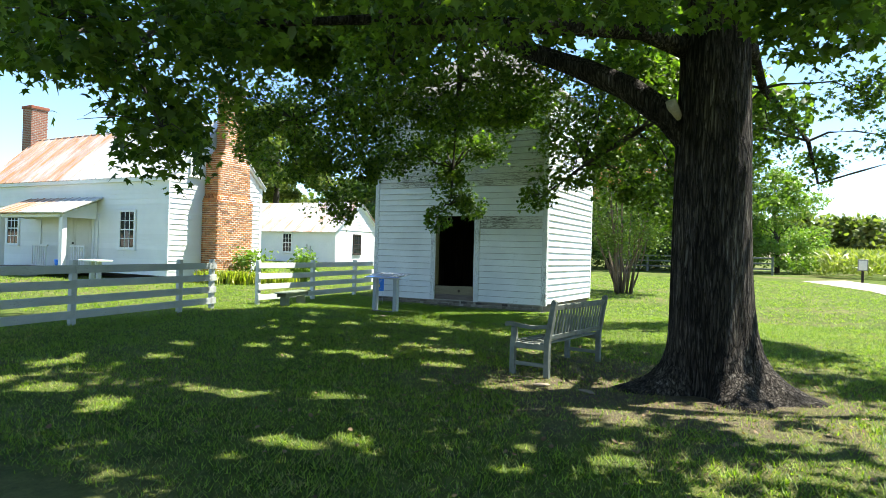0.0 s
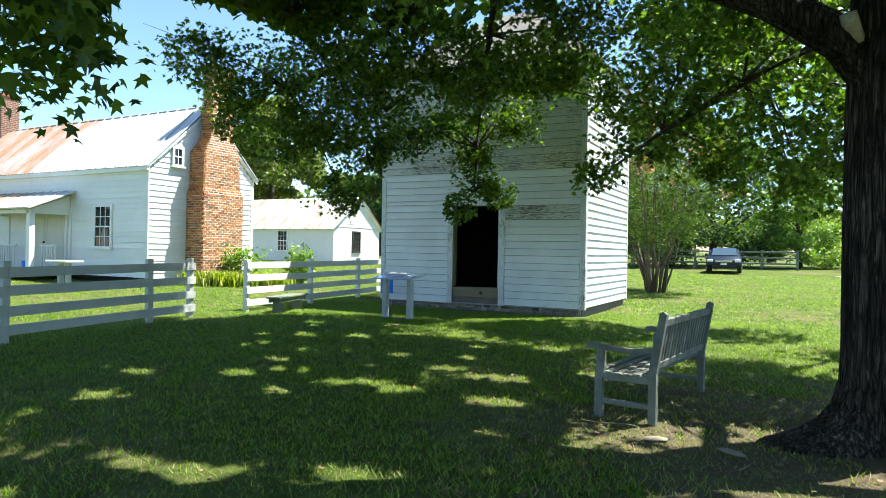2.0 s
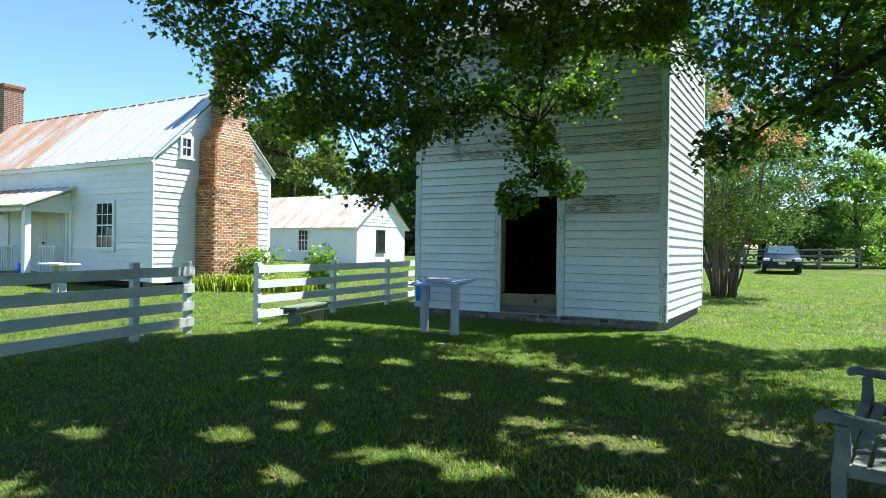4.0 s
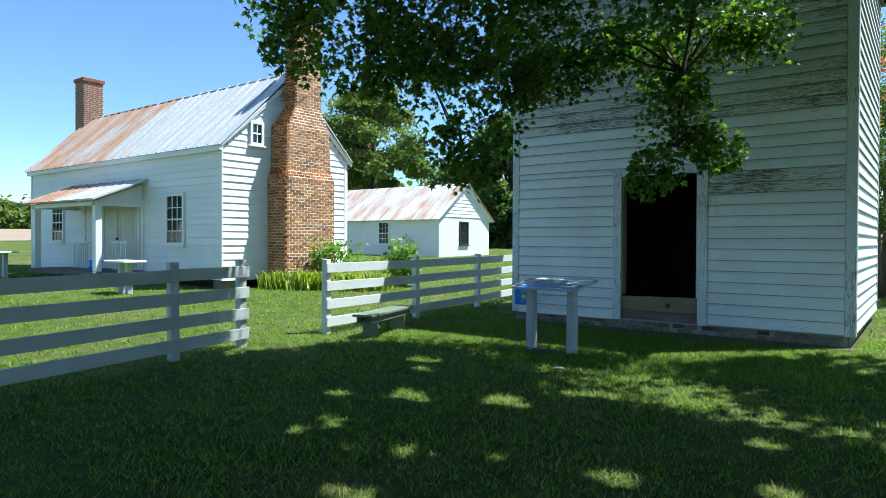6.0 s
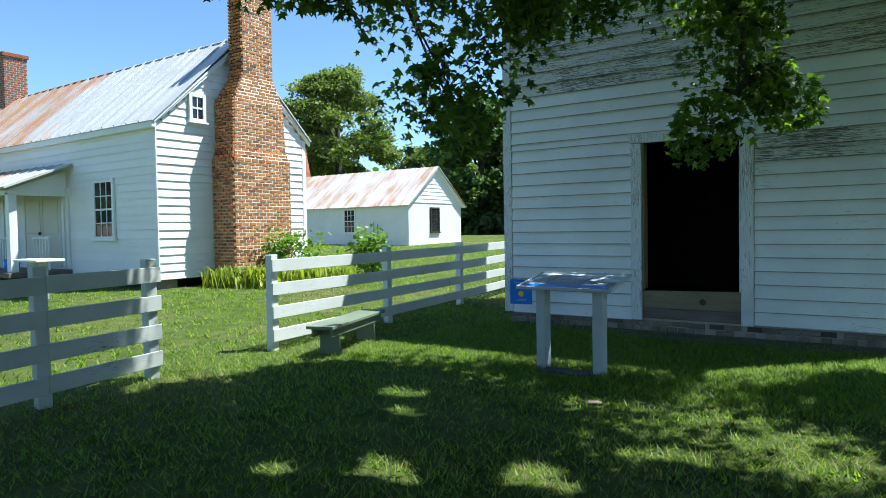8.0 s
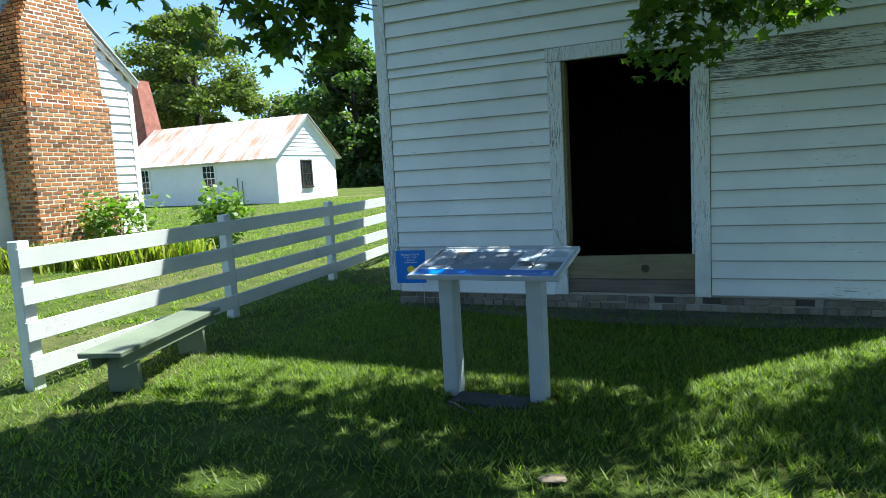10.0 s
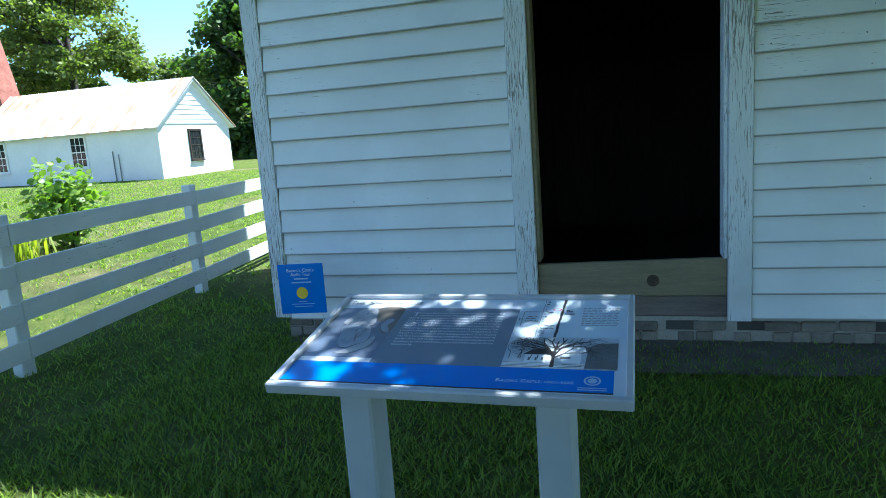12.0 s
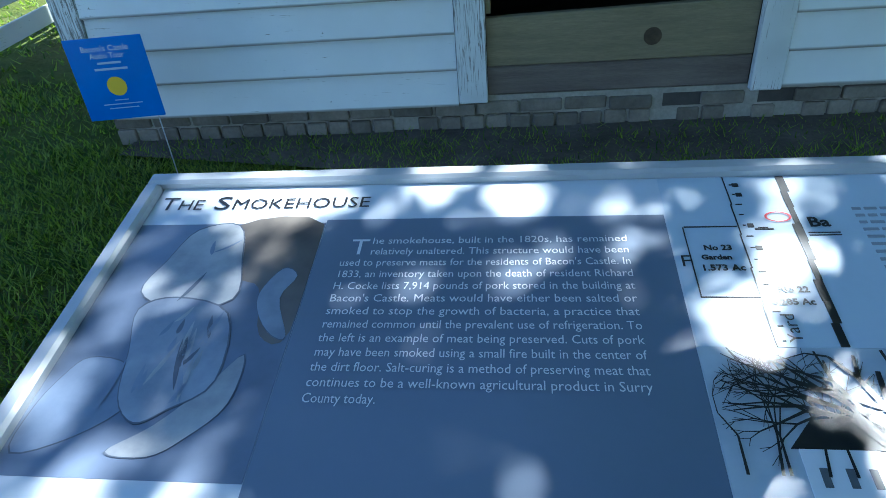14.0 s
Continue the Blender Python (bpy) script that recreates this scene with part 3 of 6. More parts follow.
# roof, hidden in the leaves but for its shade
bm = bmesh.new()
ov = 0.12
cx, cy = (SX0 + SX1) / 2, (SY0 + SY1) / 2
base = [bm.verts.new(p) for p in ((SX0 - ov, SY0 - ov, SH), (SX1 + ov, SY0 - ov, SH), (SX1 + ov, SY1 + ov, SH), (SX0 - ov, SY1 + ov, SH))]
rise = [bm.verts.new(v.co + Vector((0, 0, 0.06))) for v in base]
apex = [bm.verts.new((cx - 0.6, cy, SH + 2.0)), bm.verts.new((cx + 0.6, cy, SH + 2.0))]
bm.faces.new(base[::-1])
for k in range(4):
    bm.faces.new((base[k], base[(k + 1) % 4], rise[(k + 1) % 4], rise[k]))
bm.faces.new((rise[0], rise[1], apex[1], apex[0]))
bm.faces.new((rise[2], rise[3], apex[0], apex[1]))
bm.faces.new((rise[1], rise[2], apex[1]))
bm.faces.new((rise[3], rise[0], apex[0]))
part("roof", bm, M_SHINGLE, smoke, "grey hipped wooden roof")
# a heap of loose earth along the front footing
patch_on_ground("bare_soil", [(-9.6, 15.86), (-8.6, 15.7), (-7.4, 15.72), (-6.2, 15.9), (-5.7, 16.1), (-5.7, 16.36), (-11.0, 16.36), (-11.0, 16.15)],
                noisy("loose_soil", (0.07, 0.058, 0.045), (0.15, 0.125, 0.1), 5, 0.95, 40, 0.6), 0.022, "bare damp soil along the brick footing", "soil", 0.5)


# ---- the white house ----
HX0, HX1, HY0, HY1, HB, HE, HR = -33.4, -20.7, 16.52, 21.3, 0.36, 4.10, 6.42
HYM = (HY0 + HY1) / 2
house = thing("house", (0, 0, 0), 0, "white clapboard farmhouse with a rusty tin roof and brick end chimneys", "house")
bm = bmesh.new()
prism(bm, [(HY0 + 0.03, HB), (HY1 - 0.03, HB), (HY1 - 0.03, HE), (HYM, HR - 0.08), (HY0 + 0.03, HE)], "x", HX0 + 0.03, HX1 - 0.03)
part("wall_core", bm, M_HOUSE, house)
clapboards(house, (HX0, HY0, 0), 0, HX1 - HX0, HB, HE, 0.195, lambda k, z: M_HOUSE, rng)


def gable_cut(z):
    if z <= HE:
        return (0.0, HY1 - HY0)
    f = (z - HE) / (HR - HE) * (HY1 - HY0) / 2
    return (f, HY1 - HY0 - f)


clapboards(house, (HX1, HY0, 0), 90, HY1 - HY0, HB - 0.03, HR, 0.20, lambda k, z: M_HOUSE, rng, cut=gable_cut)
part("corner_board", box_bm(HX1 - 0.09, HX1 + 0.034, HY0 - 0.034, HY0 + 0.0, HB - 0.02, HE), M_HOUSE, house)
part("corner_board", box_bm(HX1 - 0.0, HX1 + 0.034, HY1 - 0.1, HY1 + 0.034, HB - 0.02, HE), M_HOUSE, house)
part("corner_board", box_bm(HX0 - 0.034, HX0 + 0.1, HY0 - 0.034, HY0 + 0.0, HB - 0.02, HE), M_HOUSE, house)
part("cornice", box_bm(HX0 - 0.1, HX1 + 0.1, HY0 - 0.15, HY0 - 0.03, HE - 0.14, HE + 0.03, 0.01), M_HOUSE, house)
# tin roof: panels with raised seams
slope = math.atan2(HR - HE, HYM - HY0)
run = (HYM - HY0 + 0.20) / math.cos(slope)
pw = (HX1 - HX0 + 0.3) / 24
panel = bmesh.new()
box(panel, 0, pw, 0, run, 0.0, 0.025)
box(panel, -0.018, 0.018, 0, run, 0.02, 0.072, 0.004)
pm = bpy.data.meshes.new("roof_panel")
panel.to_mesh(pm)
panel.free()
pm.materials.append(M_ROOF)
roof = part("roof", prism(bmesh.new(), [(HY0 - 0.10, HE - 0.03), (HYM, HR - 0.02), (HY1 + 0.10, HE - 0.03), (HY1 + 0.10, HE + 0.01), (HYM, HR + 0.02), (HY0 - 0.10, HE + 0.01)], "x", HX0 - 0.12, HX1 + 0.12), M_HOUSE, house, "silvery tin roof with orange rust")
for k in range(24):
    part_mesh("roof_panel", pm, None, roof, loc=Matrix.Translation((HX0 - 0.15 + k * pw, HY0 - 0.16, HE + 0.0)) @ pose(0, 0, 0, math.degrees(slope), 0, 0))
part("roof_slope", box_bm(0, HX1 - HX0 + 0.3, 0, run, 0.0, 0.03, m=Matrix.Translation((HX0 - 0.15, HY1 + 0.16, HE + 0.0)) @ pose(0, 0, 0, 180 - math.degrees(slope), 0, 0) @ Matrix.Diagonal((1, 1, -1, 1))), M_ROOF, roof)
for s, y in ((1, HY0), (-1, HY1)):
    bm = bmesh.new()
    prism(bm, [(y - s * 0.16, HE - 0.12), (HYM, HR - 0.13), (HYM, HR + 0.02), (y - s * 0.16, HE + 0.02)], "x", HX1 + 0.03, HX1 + 0.10)
    part("barge_board", bm, M_HOUSE, house)
bm = bmesh.new()
box(bm, HX1 - 0.5, HX1 - 0.06, HY0 + 0.06, HY0 + 0.5, -0.05, HB)
part("brick_pier", bm, M_BASEBRICK, house)
part("brick_pier", box_bm(-27.2, -26.8, HY0 + 0.06, HY0 + 0.5, -0.05, HB), M_BASEBRICK, house)
# a solid dark block supplies the shade below the raised floor
part("underfloor_shade", box_bm(HX0 + 0.6, HX1 - 0.6, HY0 + 0.7, HY1 - 0.2, -0.1, HB), M_UNDER, house, "dark fill for the shade under the raised house")


def window(parent, m, w, h, cols, rows, mat, name="window"):
    """Sash window in its own xz plane, looking out along -y; origin at the lower left of the casing."""
    bm = bmesh.new()
    c = 0.09
    box(bm, 0, c, -0.06, 0.0, 0, h, 0.004)
    box(bm, w - c, w, -0.06, 0.0, 0, h, 0.004)
    box(bm, c, w - c, -0.058, 0.0, h - c, h, 0.004)
    box(bm, c, w - c, -0.058, 0.0, 0, c * 0.8, 0.004)
    box(bm, -0.04, w + 0.04, -0.10, 0.0, -0.05, 0.0, 0.004)
    win = part(name, bm, mat, parent)
    win.matrix_basis = m
    iw, ih = w - 2 * c, h - 1.8 * c
    bm = bmesh.new()
    for k in range(1, cols):
        x = c + iw * k / cols
        box(bm, x - 0.012, x + 0.012, -0.045, -0.012, c * 0.8, h - c)
    for k in range(1, rows):
        z = c * 0.8 + ih * k / rows
        t = 0.024 if k == rows // 2 else 0.012
        box(bm, c, w - c, -0.043, -0.014, z - t, z + t)
    part("glazing_bars", bm, mat, win)
    pane = bpy.data.meshes.new("pane")
    pb = box_bm(0, iw / cols, -0.018, -0.012, 0, ih / rows)
    pb.to_mesh(pane)
    pb.free()
    for i in range(cols):
        for j in range(rows):
            part_mesh("pane", pane, M_GLASSDARK, win, loc=(c + iw * i / cols, -0.012, c * 0.8 + ih * j / rows))
    return win


window(house, pose(-23.5, HY0 - 0.028, 1.32), 1.0, 1.55, 3, 4, M_HOUSE)
window(house, pose(-31.45, HY0 - 0.028, 1.36), 1.0, 1.5, 3, 4, M_HOUSE)
window(house, pose(HX1 + 0.028, 17.40, 4.24, 0, 0, 90), 0.48, 0.70, 2, 2, M_HOUSE)
# double door and porch
PX0, PX1, PY = -29.45, -24.75, 15.0
bm = bmesh.new()
box(bm, -27.35, -26.3, HY0 - 0.06, HY0 - 0.02, 0.55, 2.62, 0.01)
d1 = part("door", bm, M_DOORPAINT, house, "cream painted door, closed")
part("door_panel", box_bm(-27.2, -26.45, HY0 - 0.075, HY0 - 0.06, 1.5, 2.45, 0.01), M_DOORPAINT, d1)
d2 = part("door", box_bm(-26.28, -25.25, HY0 - 0.06, HY0 - 0.02, 0.55, 2.62, 0.01), M_DOORPAINT, house, "cream painted door, closed")
part("door_panel", box_bm(-26.1, -25.4, HY0 - 0.075, HY0 - 0.06, 1.5, 2.45, 0.01), M_DOORPAINT, d2)
bm = bmesh.new()
bmesh.ops.create_icosphere(bm, subdivisions=1, radius=0.05, matrix=Matrix.Translation((-26.4, HY0 - 0.11, 1.5)))
part("knob", bm, M_GLASSDARK, d1)
for x in (-28.9, -27.5, -25.2, -24.95):
    part("door_frame", box_bm(x, x + 0.12, HY0 - 0.07, HY0 - 0.02, 0.55, 2.72), M_HOUSE, house)
part("porch_floor", box_bm(PX0, PX1, PY - 0.1, HY0 - 0.035, 0.36, 0.5, 0.01), M_SILLDARK, house)
part("porch_step", box_bm(-28.0, -26.2, PY - 0.5, PY - 0.11, 0.03, 0.24, 0.01), M_CONCRETE, house)
for x in (PX0 + 0.1, PX1 - 0.3):
    part("porch_post", box_bm(x, x + 0.2, PY, PY + 0.2, 0.5, 2.55, 0.012), M_HOUSE, house)
for x in (PX0 + 0.15, PX1 - 0.24):
    bm = bmesh.new()
    prism(bm, [(PY, 2.5), (HY0 - 0.04, 2.5), (HY0 - 0.04, 3.2), (PY, 2.62)], "x", x, x + 0.05)
    part("porch_cheek", bm, M_HOUSE, house)
part("porch_beam", box_bm(PX0 + 0.05, PX1 - 0.05, PY, PY + 0.16, 2.5, 2.64, 0.01), M_HOUSE, house)
psl = math.atan2(3.38 - 2.66, HY0 - PY + 0.2)
prun = (HY0 - PY + 0.16) / math.cos(psl)
proof = part("porch_roof", box_bm(0, PX1 - PX0 + 0.4, 0, prun, 0, 0.05, m=Matrix.Translation((PX0 - 0.2, PY - 0.2, 2.64)) @ pose(0, 0, 0, math.degrees(psl), 0, 0)), M_ROOF, house, "small rusty tin porch roof")
for k in range(10):
    part("seam", box_bm(-0.012, 0.012, 0, prun, 0.05, 0.08, m=Matrix.Translation((PX0 - 0.1 + k * 0.5, PY - 0.2, 2.64)) @ pose(0, 0, 0, math.degrees(psl), 0, 0)), M_ROOF, proof)
for a, b in ((-28.7, -27.5), (-25.95, -25.0)):
    rail = part("porch_rail", box_bm(a, b, PY + 1.0, PY + 1.06, 1.35, 1.41), M_HOUSE, house)
    x = a + 0.08
    while x < b:
        part("baluster", box_bm(x, x + 0.04, PY + 1.01, PY + 1.05, 0.5, 1.35), M_HOUSE, rail)
        x += 0.16


# brick chimneys
def chimney_block(bm, x0, x1, y0, y1, z0, z1, x0b=None, x1b=None, y0b=None, y1b=None):
    x0b, x1b = (x0 if x0b is None else x0b), (x1 if x1b is None else x1b)
    y0b, y1b = (y0 if y0b is None else y0b), (y1 if y1b is None else y1b)
    lo = [bm.verts.new(p) for p in ((x0, y0, z0), (x1, y0, z0), (x1, y1, z0), (x0, y1, z0))]
    hi = [bm.verts.new(p) for p in ((x0b, y0b, z1), (x1b, y0b, z1), (x1b, y1b, z1), (x0b, y1b, z1))]
    bm.faces.new(lo[::-1])
    bm.faces.new(hi)
    for k in range(4):
        bm.faces.new((lo[k], lo[(k + 1) % 4], hi[(k + 1) % 4], hi[k]))


CF = -19.85
STAGES = [(0.0, 3.30, 18.10, 19.95, 18.10, 19.95, CF, CF), (3.30, 3.56, 18.10, 19.95, 18.20, 19.88, CF, CF - 0.08),
          (3.56, 4.82, 18.20, 19.88, 18.22, 19.80, CF - 0.08, CF - 0.08), (4.82, 5.50, 18.22, 19.80, 18.58, 19.55, CF - 0.08, CF - 0.16),
          (5.50, 7.75, 18.58, 19.55, 18.58, 19.55, CF - 0.16, CF - 0.16), (7.75, 8.0, 18.52, 19.61, 18.52, 19.61, CF - 0.10, CF - 0.10)]


def stage_at(z):
    for z0, z1, a0, b0, a1, b1, f0, f1 in STAGES:
        if z0 <= z < z1:
            f = (z - z0) / (z1 - z0)
            return a0 + (a1 - a0) * f, b0 + (b1 - b0) * f, f0 + (f1 - f0) * f
    return 18.58, 19.55, CF - 0.16


def stack_back(z):
    return HX1 + 0.04 + 0.16 * min(1.0, max(0.0, (z - 4.82) / 0.68))


chim = bmesh.new()
rings = []
for z0, z1, a0, b0, a1, b1, f0, f1 in STAGES:
    for zz, a, b, f in ((z0, a0, b0, f0), (z1, a1, b1, f1)):
        x1, y0, y1 = f - 0.003, a + 0.003, b - 0.003
        rings.append([chim.verts.new(p) for p in ((stack_back(zz), y0, zz), (x1, y0, zz), (x1, y1, zz), (stack_back(zz), y1, zz))])
for lo, hi in zip(rings, rings[1:]):
    if all((p.co - q.co).length < 1e-6 for p, q in zip(lo, hi)):
        continue
    for k in range(4):
        chim.faces.new((lo[k], lo[(k + 1) % 4], hi[(k + 1) % 4], hi[k]))
chim.faces.new(rings[0][::-1])
chim.faces.new(rings[-1])
bmesh.ops.remove_doubles(chim, verts=chim.verts[:], dist=1e-5)
bmesh.ops.recalc_face_normals(chim, faces=chim.faces[:])
chimney = part("chimney", chim, M_MORTAR, house, "weathered orange brick end chimney with sloped shoulders")
BL, BH, BJ, BC = 0.192, 0.052, 0.034, 0.086
bb = box_bm(0, 0.06, 0, BL, 0, BH)
brick_front = bpy.data.meshes.new("brick")
bb.to_mesh(brick_front)
bb.free()
brick_front.materials.append(M_BRICK)
joined = bmesh.new()
count = 0
course = 0
z = 0.08
while z < 7.98:
    a, b, f = stage_at(z + 0.03)
    tall = BH + 0.020 if 3.2 < z < 3.56 else BH
    # face towards the lawn
    y = a - (0.5 * (BL + BJ) if course % 2 else 0.0)
    while y < b - 0.02:
        y0, y1 = max(a, y), min(b, y + BL)
        if y1 - y0 > 0.03:
            j = rng.uniform(-0.004, 0.006)
            if z < 2.75 and count < 300 and y1 - y0 > BL - 0.01:
                part_mesh("brick", brick_front, None, chimney, loc=(f - 0.055 + j, y0, z))
                count += 1
            else:
                box(joined, f - 0.055 + j, f + 0.005 + j, y0, y1, z, z + tall)
        y += BL + BJ
    # the two flanks
    for yy, s in ((a, -1), (b, 1)):
        xb = stack_back(z) + 0.01
        x = xb - (0.5 * (BL + BJ) if course % 2 else 0.0)
        while x < f - 0.02:
            x0, x1 = max(xb, x), min(f - 0.002, x + BL)
            if x1 - x0 > 0.03:
                j = rng.uniform(-0.004, 0.006)
                box(joined, x0, x1, yy - 0.03 + s * (0.03 + j) - (0.03 if s > 0 else 0), yy + 0.03 + s * (j - 0.03) + (0.03 if s < 0 else 0), z, z + tall)
            x += BL + BJ
    z += BC
    course += 1
tagged(part("bricks", joined, M_BRICKJOIN, chimney), kind="stuff")
M_BRICKRED = noisy("dark_red_brick", (0.20, 0.07, 0.04), (0.36, 0.13, 0.07), 4, 0.9, 30, 0.4)
far = bmesh.new()
box(far, -34.2, -33.45, 18.5, 19.3, 0, 8.15)
farch = part("chimney", far, M_OLDMORTAR, house, "far brick end chimney above the ridge")
part("chimney_cap", box_bm(-34.257, -33.393, 18.443, 19.357, 8.151, 8.3, 0.01), M_BRICKRED, farch)
joined = bmesh.new()
z = 6.0
course = 0
while z < 8.1:
    o = 0.0
    for face in range(2):
        t0, t1 = (18.5 - o, 19.3 + o) if face == 0 else (-34.2 - o, -33.45 + o)
        y = t0 - (0.11 if course % 2 else 0)
        while y < t1 - 0.02:
            p, q = max(t0, y), min(t1, y + BL)
            if q - p > 0.03:
                if face == 0:
                    box(joined, -33.5 + o, -33.444 + o, p, q, z, z + BH)
                else:
                    box(joined, p, q, 18.494 - o, 18.55 - o, z, z + BH)
            y += BL + BJ
    z += BC
    course += 1
tagged(part("bricks", joined, M_BRICKRED, farch), kind="stuff")


# ---- the low white outbuilding ----
OX0, OX1, OY0, OY1, OB, OE, OR = -38.7, -28.2, 36.3, 41.7, 0.4, 2.95, 5.05
OYM = (OY0 + OY1) / 2
out = thing("outbuilding", (0, 0, 0), 0, "low whitewashed outbuilding with a pale tin roof", "outbuilding")
bm = bmesh.new()
prism(bm, [(OY0, OB - 0.3), (OY1, OB - 0.3), (OY1, OE - 0.12), (OYM, OR - 0.1), (OY0, OE - 0.12)], "x", OX0, OX1)
part("wall", bm, M_PLASTER, out)


def out_cut(z):
    f = (z - OE) / (OR - OE) * (OY1 - OY0) / 2
    return (f, OY1 - OY0 - f)


clapboards(out, (OX1 + 0.002, OY0, 0), 90, OY1 - OY0, OE, OR - 0.05, 0.22, lambda k, z: M_HOUSE, rng, cut=out_cut)
osl = math.atan2(OR - OE, OYM - OY0)
orun = (OYM - OY0 + 0.3) / math.cos(osl)
ow = (OX1 - OX0 + 0.5) / 18
pb = bmesh.new()
box(pb, 0, ow, 0, orun, 0, 0.03)
box(pb, -0.015, 0.015, 0, orun, 0.025, 0.06)
opm = bpy.data.meshes.new("roof_panel")
pb.to_mesh(opm)
pb.free()
opm.materials.append(M_ROOFSHED)
oroof = part("roof", prism(bmesh.new(), [(OY0 - 0.2, OE - 0.22), (OYM, OR - 0.12), (OY1 + 0.2, OE - 0.22), (OY1 + 0.2, OE - 0.15), (OYM, OR - 0.06), (OY0 - 0.2, OE - 0.15)], "x", OX0 - 0.2, OX1 + 0.2), M_HOUSE, out, "pale weathered tin roof")
for k in range(18):
    part_mesh("roof_panel", opm, None, oroof, loc=Matrix.Translation((OX0 - 0.25 + k * ow, OY0 - 0.3, OE - 0.2)) @ pose(0, 0, 0, math.degrees(osl), 0, 0))
part("roof_slope", box_bm(0, OX1 - OX0 + 0.5, 0, orun, -0.03, 0.0, m=Matrix.Translation((OX0 - 0.25, OY1 + 0.3, OE - 0.2)) @ pose(0, 0, 0, 180 - math.degrees(osl), 0, 0)), M_ROOFSHED, oroof)
window(out, pose(-33.05, OY0 - 0.004, 1.25), 0.95, 1.45, 3, 4, M_HOUSE)
window(out, pose(-37.75, OY0 - 0.004, 1.25), 0.95, 1.45, 3, 4, M_HOUSE)
window(out, pose(OX1 + 0.004, 38.35, 1.25, 0, 0, 90), 0.95, 1.45, 3, 4, M_DARKWOOD)
bm = bmesh.new()
tube(bm, [(-30.7, OY0 - 0.05, 0.2), (-30.7, OY0 - 0.05, 1.9)], 0.025, 0.025, 6)
part("pipe", bm, M_CONCRETE, out, "thin standing pipe")
bm = bmesh.new()
tube(bm, [(-30.4, OY0 - 0.05, 0.2), (-30.4, OY0 - 0.05, 1.75)], 0.025, 0.025, 6)
part("pipe", bm, M_CONCRETE, out, "thin standing pipe")
oc = bmesh.new()
chimney_block(oc, -42.2, -39.5, 39.2, 40.8, 0.3, 5.6, -42.0, -40.2, 39.4, 40.6)
chimney_block(oc, -42.0, -40.2, 39.4, 40.6, 5.6, 8.3, -41.9, -40.7, 39.5, 40.5)
ochim = tagged(part("chimney", oc, noisy("red_brick_far", (0.28, 0.1, 0.07), (0.42, 0.17, 0.12), 3, 0.9, 14, 0.4)), "tall old red brick chimney beyond the outbuilding", "chimney")


# ---- board fences ----
def fence(posts, label, side=1, mat=M_FENCE, height=1.14):
    f = thing("fence", (posts[0][0], posts[0][1], ground_z(*posts[0])), 0, label, "fence")
    o = Vector((posts[0][0], posts[0][1], ground_z(*posts[0])))
    for k, (x, y) in enumerate(posts):
        g = ground_z(x, y)
        bm = box_bm(-0.052, 0.052, -0.052, 0.060, -0.1, height + 0.04 + rng.uniform(-0.01, 0.02), 0.008)
        p = part("post", bm, mat, f)
        p.matrix_basis = Matrix.Translation(Vector((x, y, g)) - o) @ pose(0, 0, 0, rng.uniform(-0.8, 0.8), rng.uniform(-0.8, 0.8), rng.uniform(-4, 4))
    for (xa, ya), (xb, yb) in zip(posts, posts[1:]):
        d = Vector((xb - xa, yb - ya, 0))
        ang = math.degrees(math.atan2(d.y, d.x))
        first = (xa, ya) == posts[0]
        for zt in (1.11, 0.83, 0.55, 0.27):
            za, zb = ground_z(xa, ya), ground_z(xb, yb)
            pitch = -math.degrees(math.atan2(zb - za, d.length))
            bm = box_bm(-0.07 if first else 0.0, d.length - 0.004, side * 0.062, side * 0.088, -0.15, 0.0, 0.004)
            b = part("board", bm, mat, f)
            b.matrix_basis = Matrix.Translation(Vector((xa, ya, za + zt + rng.uniform(-0.008, 0.008))) - o) @ pose(0, 0, 0, 0, pitch + rng.uniform(-0.25, 0.25), ang)
    return f


fence([(-12.52, 12.85), (-12.74, 15.35), (-12.95, 17.75), (-13.15, 20.2), (-13.35, 22.6), (-13.55, 25.0)], "white four-board fence beside the smokehouse, partly in shade", -1)
fence([(-12.42, 11.2), (-12.2, 10.08), (-11.56, 7.2), (-10.94, 4.4), (-10.3, 1.6), (-9.7, -1.2)], "white four-board fence with flaking paint, leaf shade toned into its grey", 1, M_FENCESHADE)


# ---- low plank bench by the fence ----
def plank_bench(x, y, rz):
    b = thing("plank_bench", (x, y, ground_z(x, y)), rz, "low sage-green painted plank bench on the lawn", "bench")
    L, W, H = 1.56, 0.34, 0.37
    part("seat", box_bm(-L / 2, L / 2, -W / 2, W / 2, H - 0.04, H, 0.006), M_BENCHGREEN, b)
    for s in (-1, 1):
        part("apron", box_bm(-L / 2 + 0.06, L / 2 - 0.06, s * (W / 2 - 0.05) - 0.012, s * (W / 2 - 0.05) + 0.012, H - 0.135, H - 0.041, 0.004), M_BENCHGREEN, b)
        bm = bmesh.new()
        x0 = s * (L / 2 - 0.27)
        prism(bm, [(-0.13, 0.0), (0.13, 0.0), (0.115, H - 0.041), (-0.115, H - 0.041)], "x", x0 - 0.02, x0 + 0.02)
        part("leg_board", bm, M_BENCHGREEN, b)
        part("cleat", box_bm(x0 - 0.05, x0 + 0.05, -0.11, 0.11, H - 0.075, H - 0.041, 0.004), M_BENCHGREEN, b)
    return b


plank_bench(-11.86, 13.50, 107)


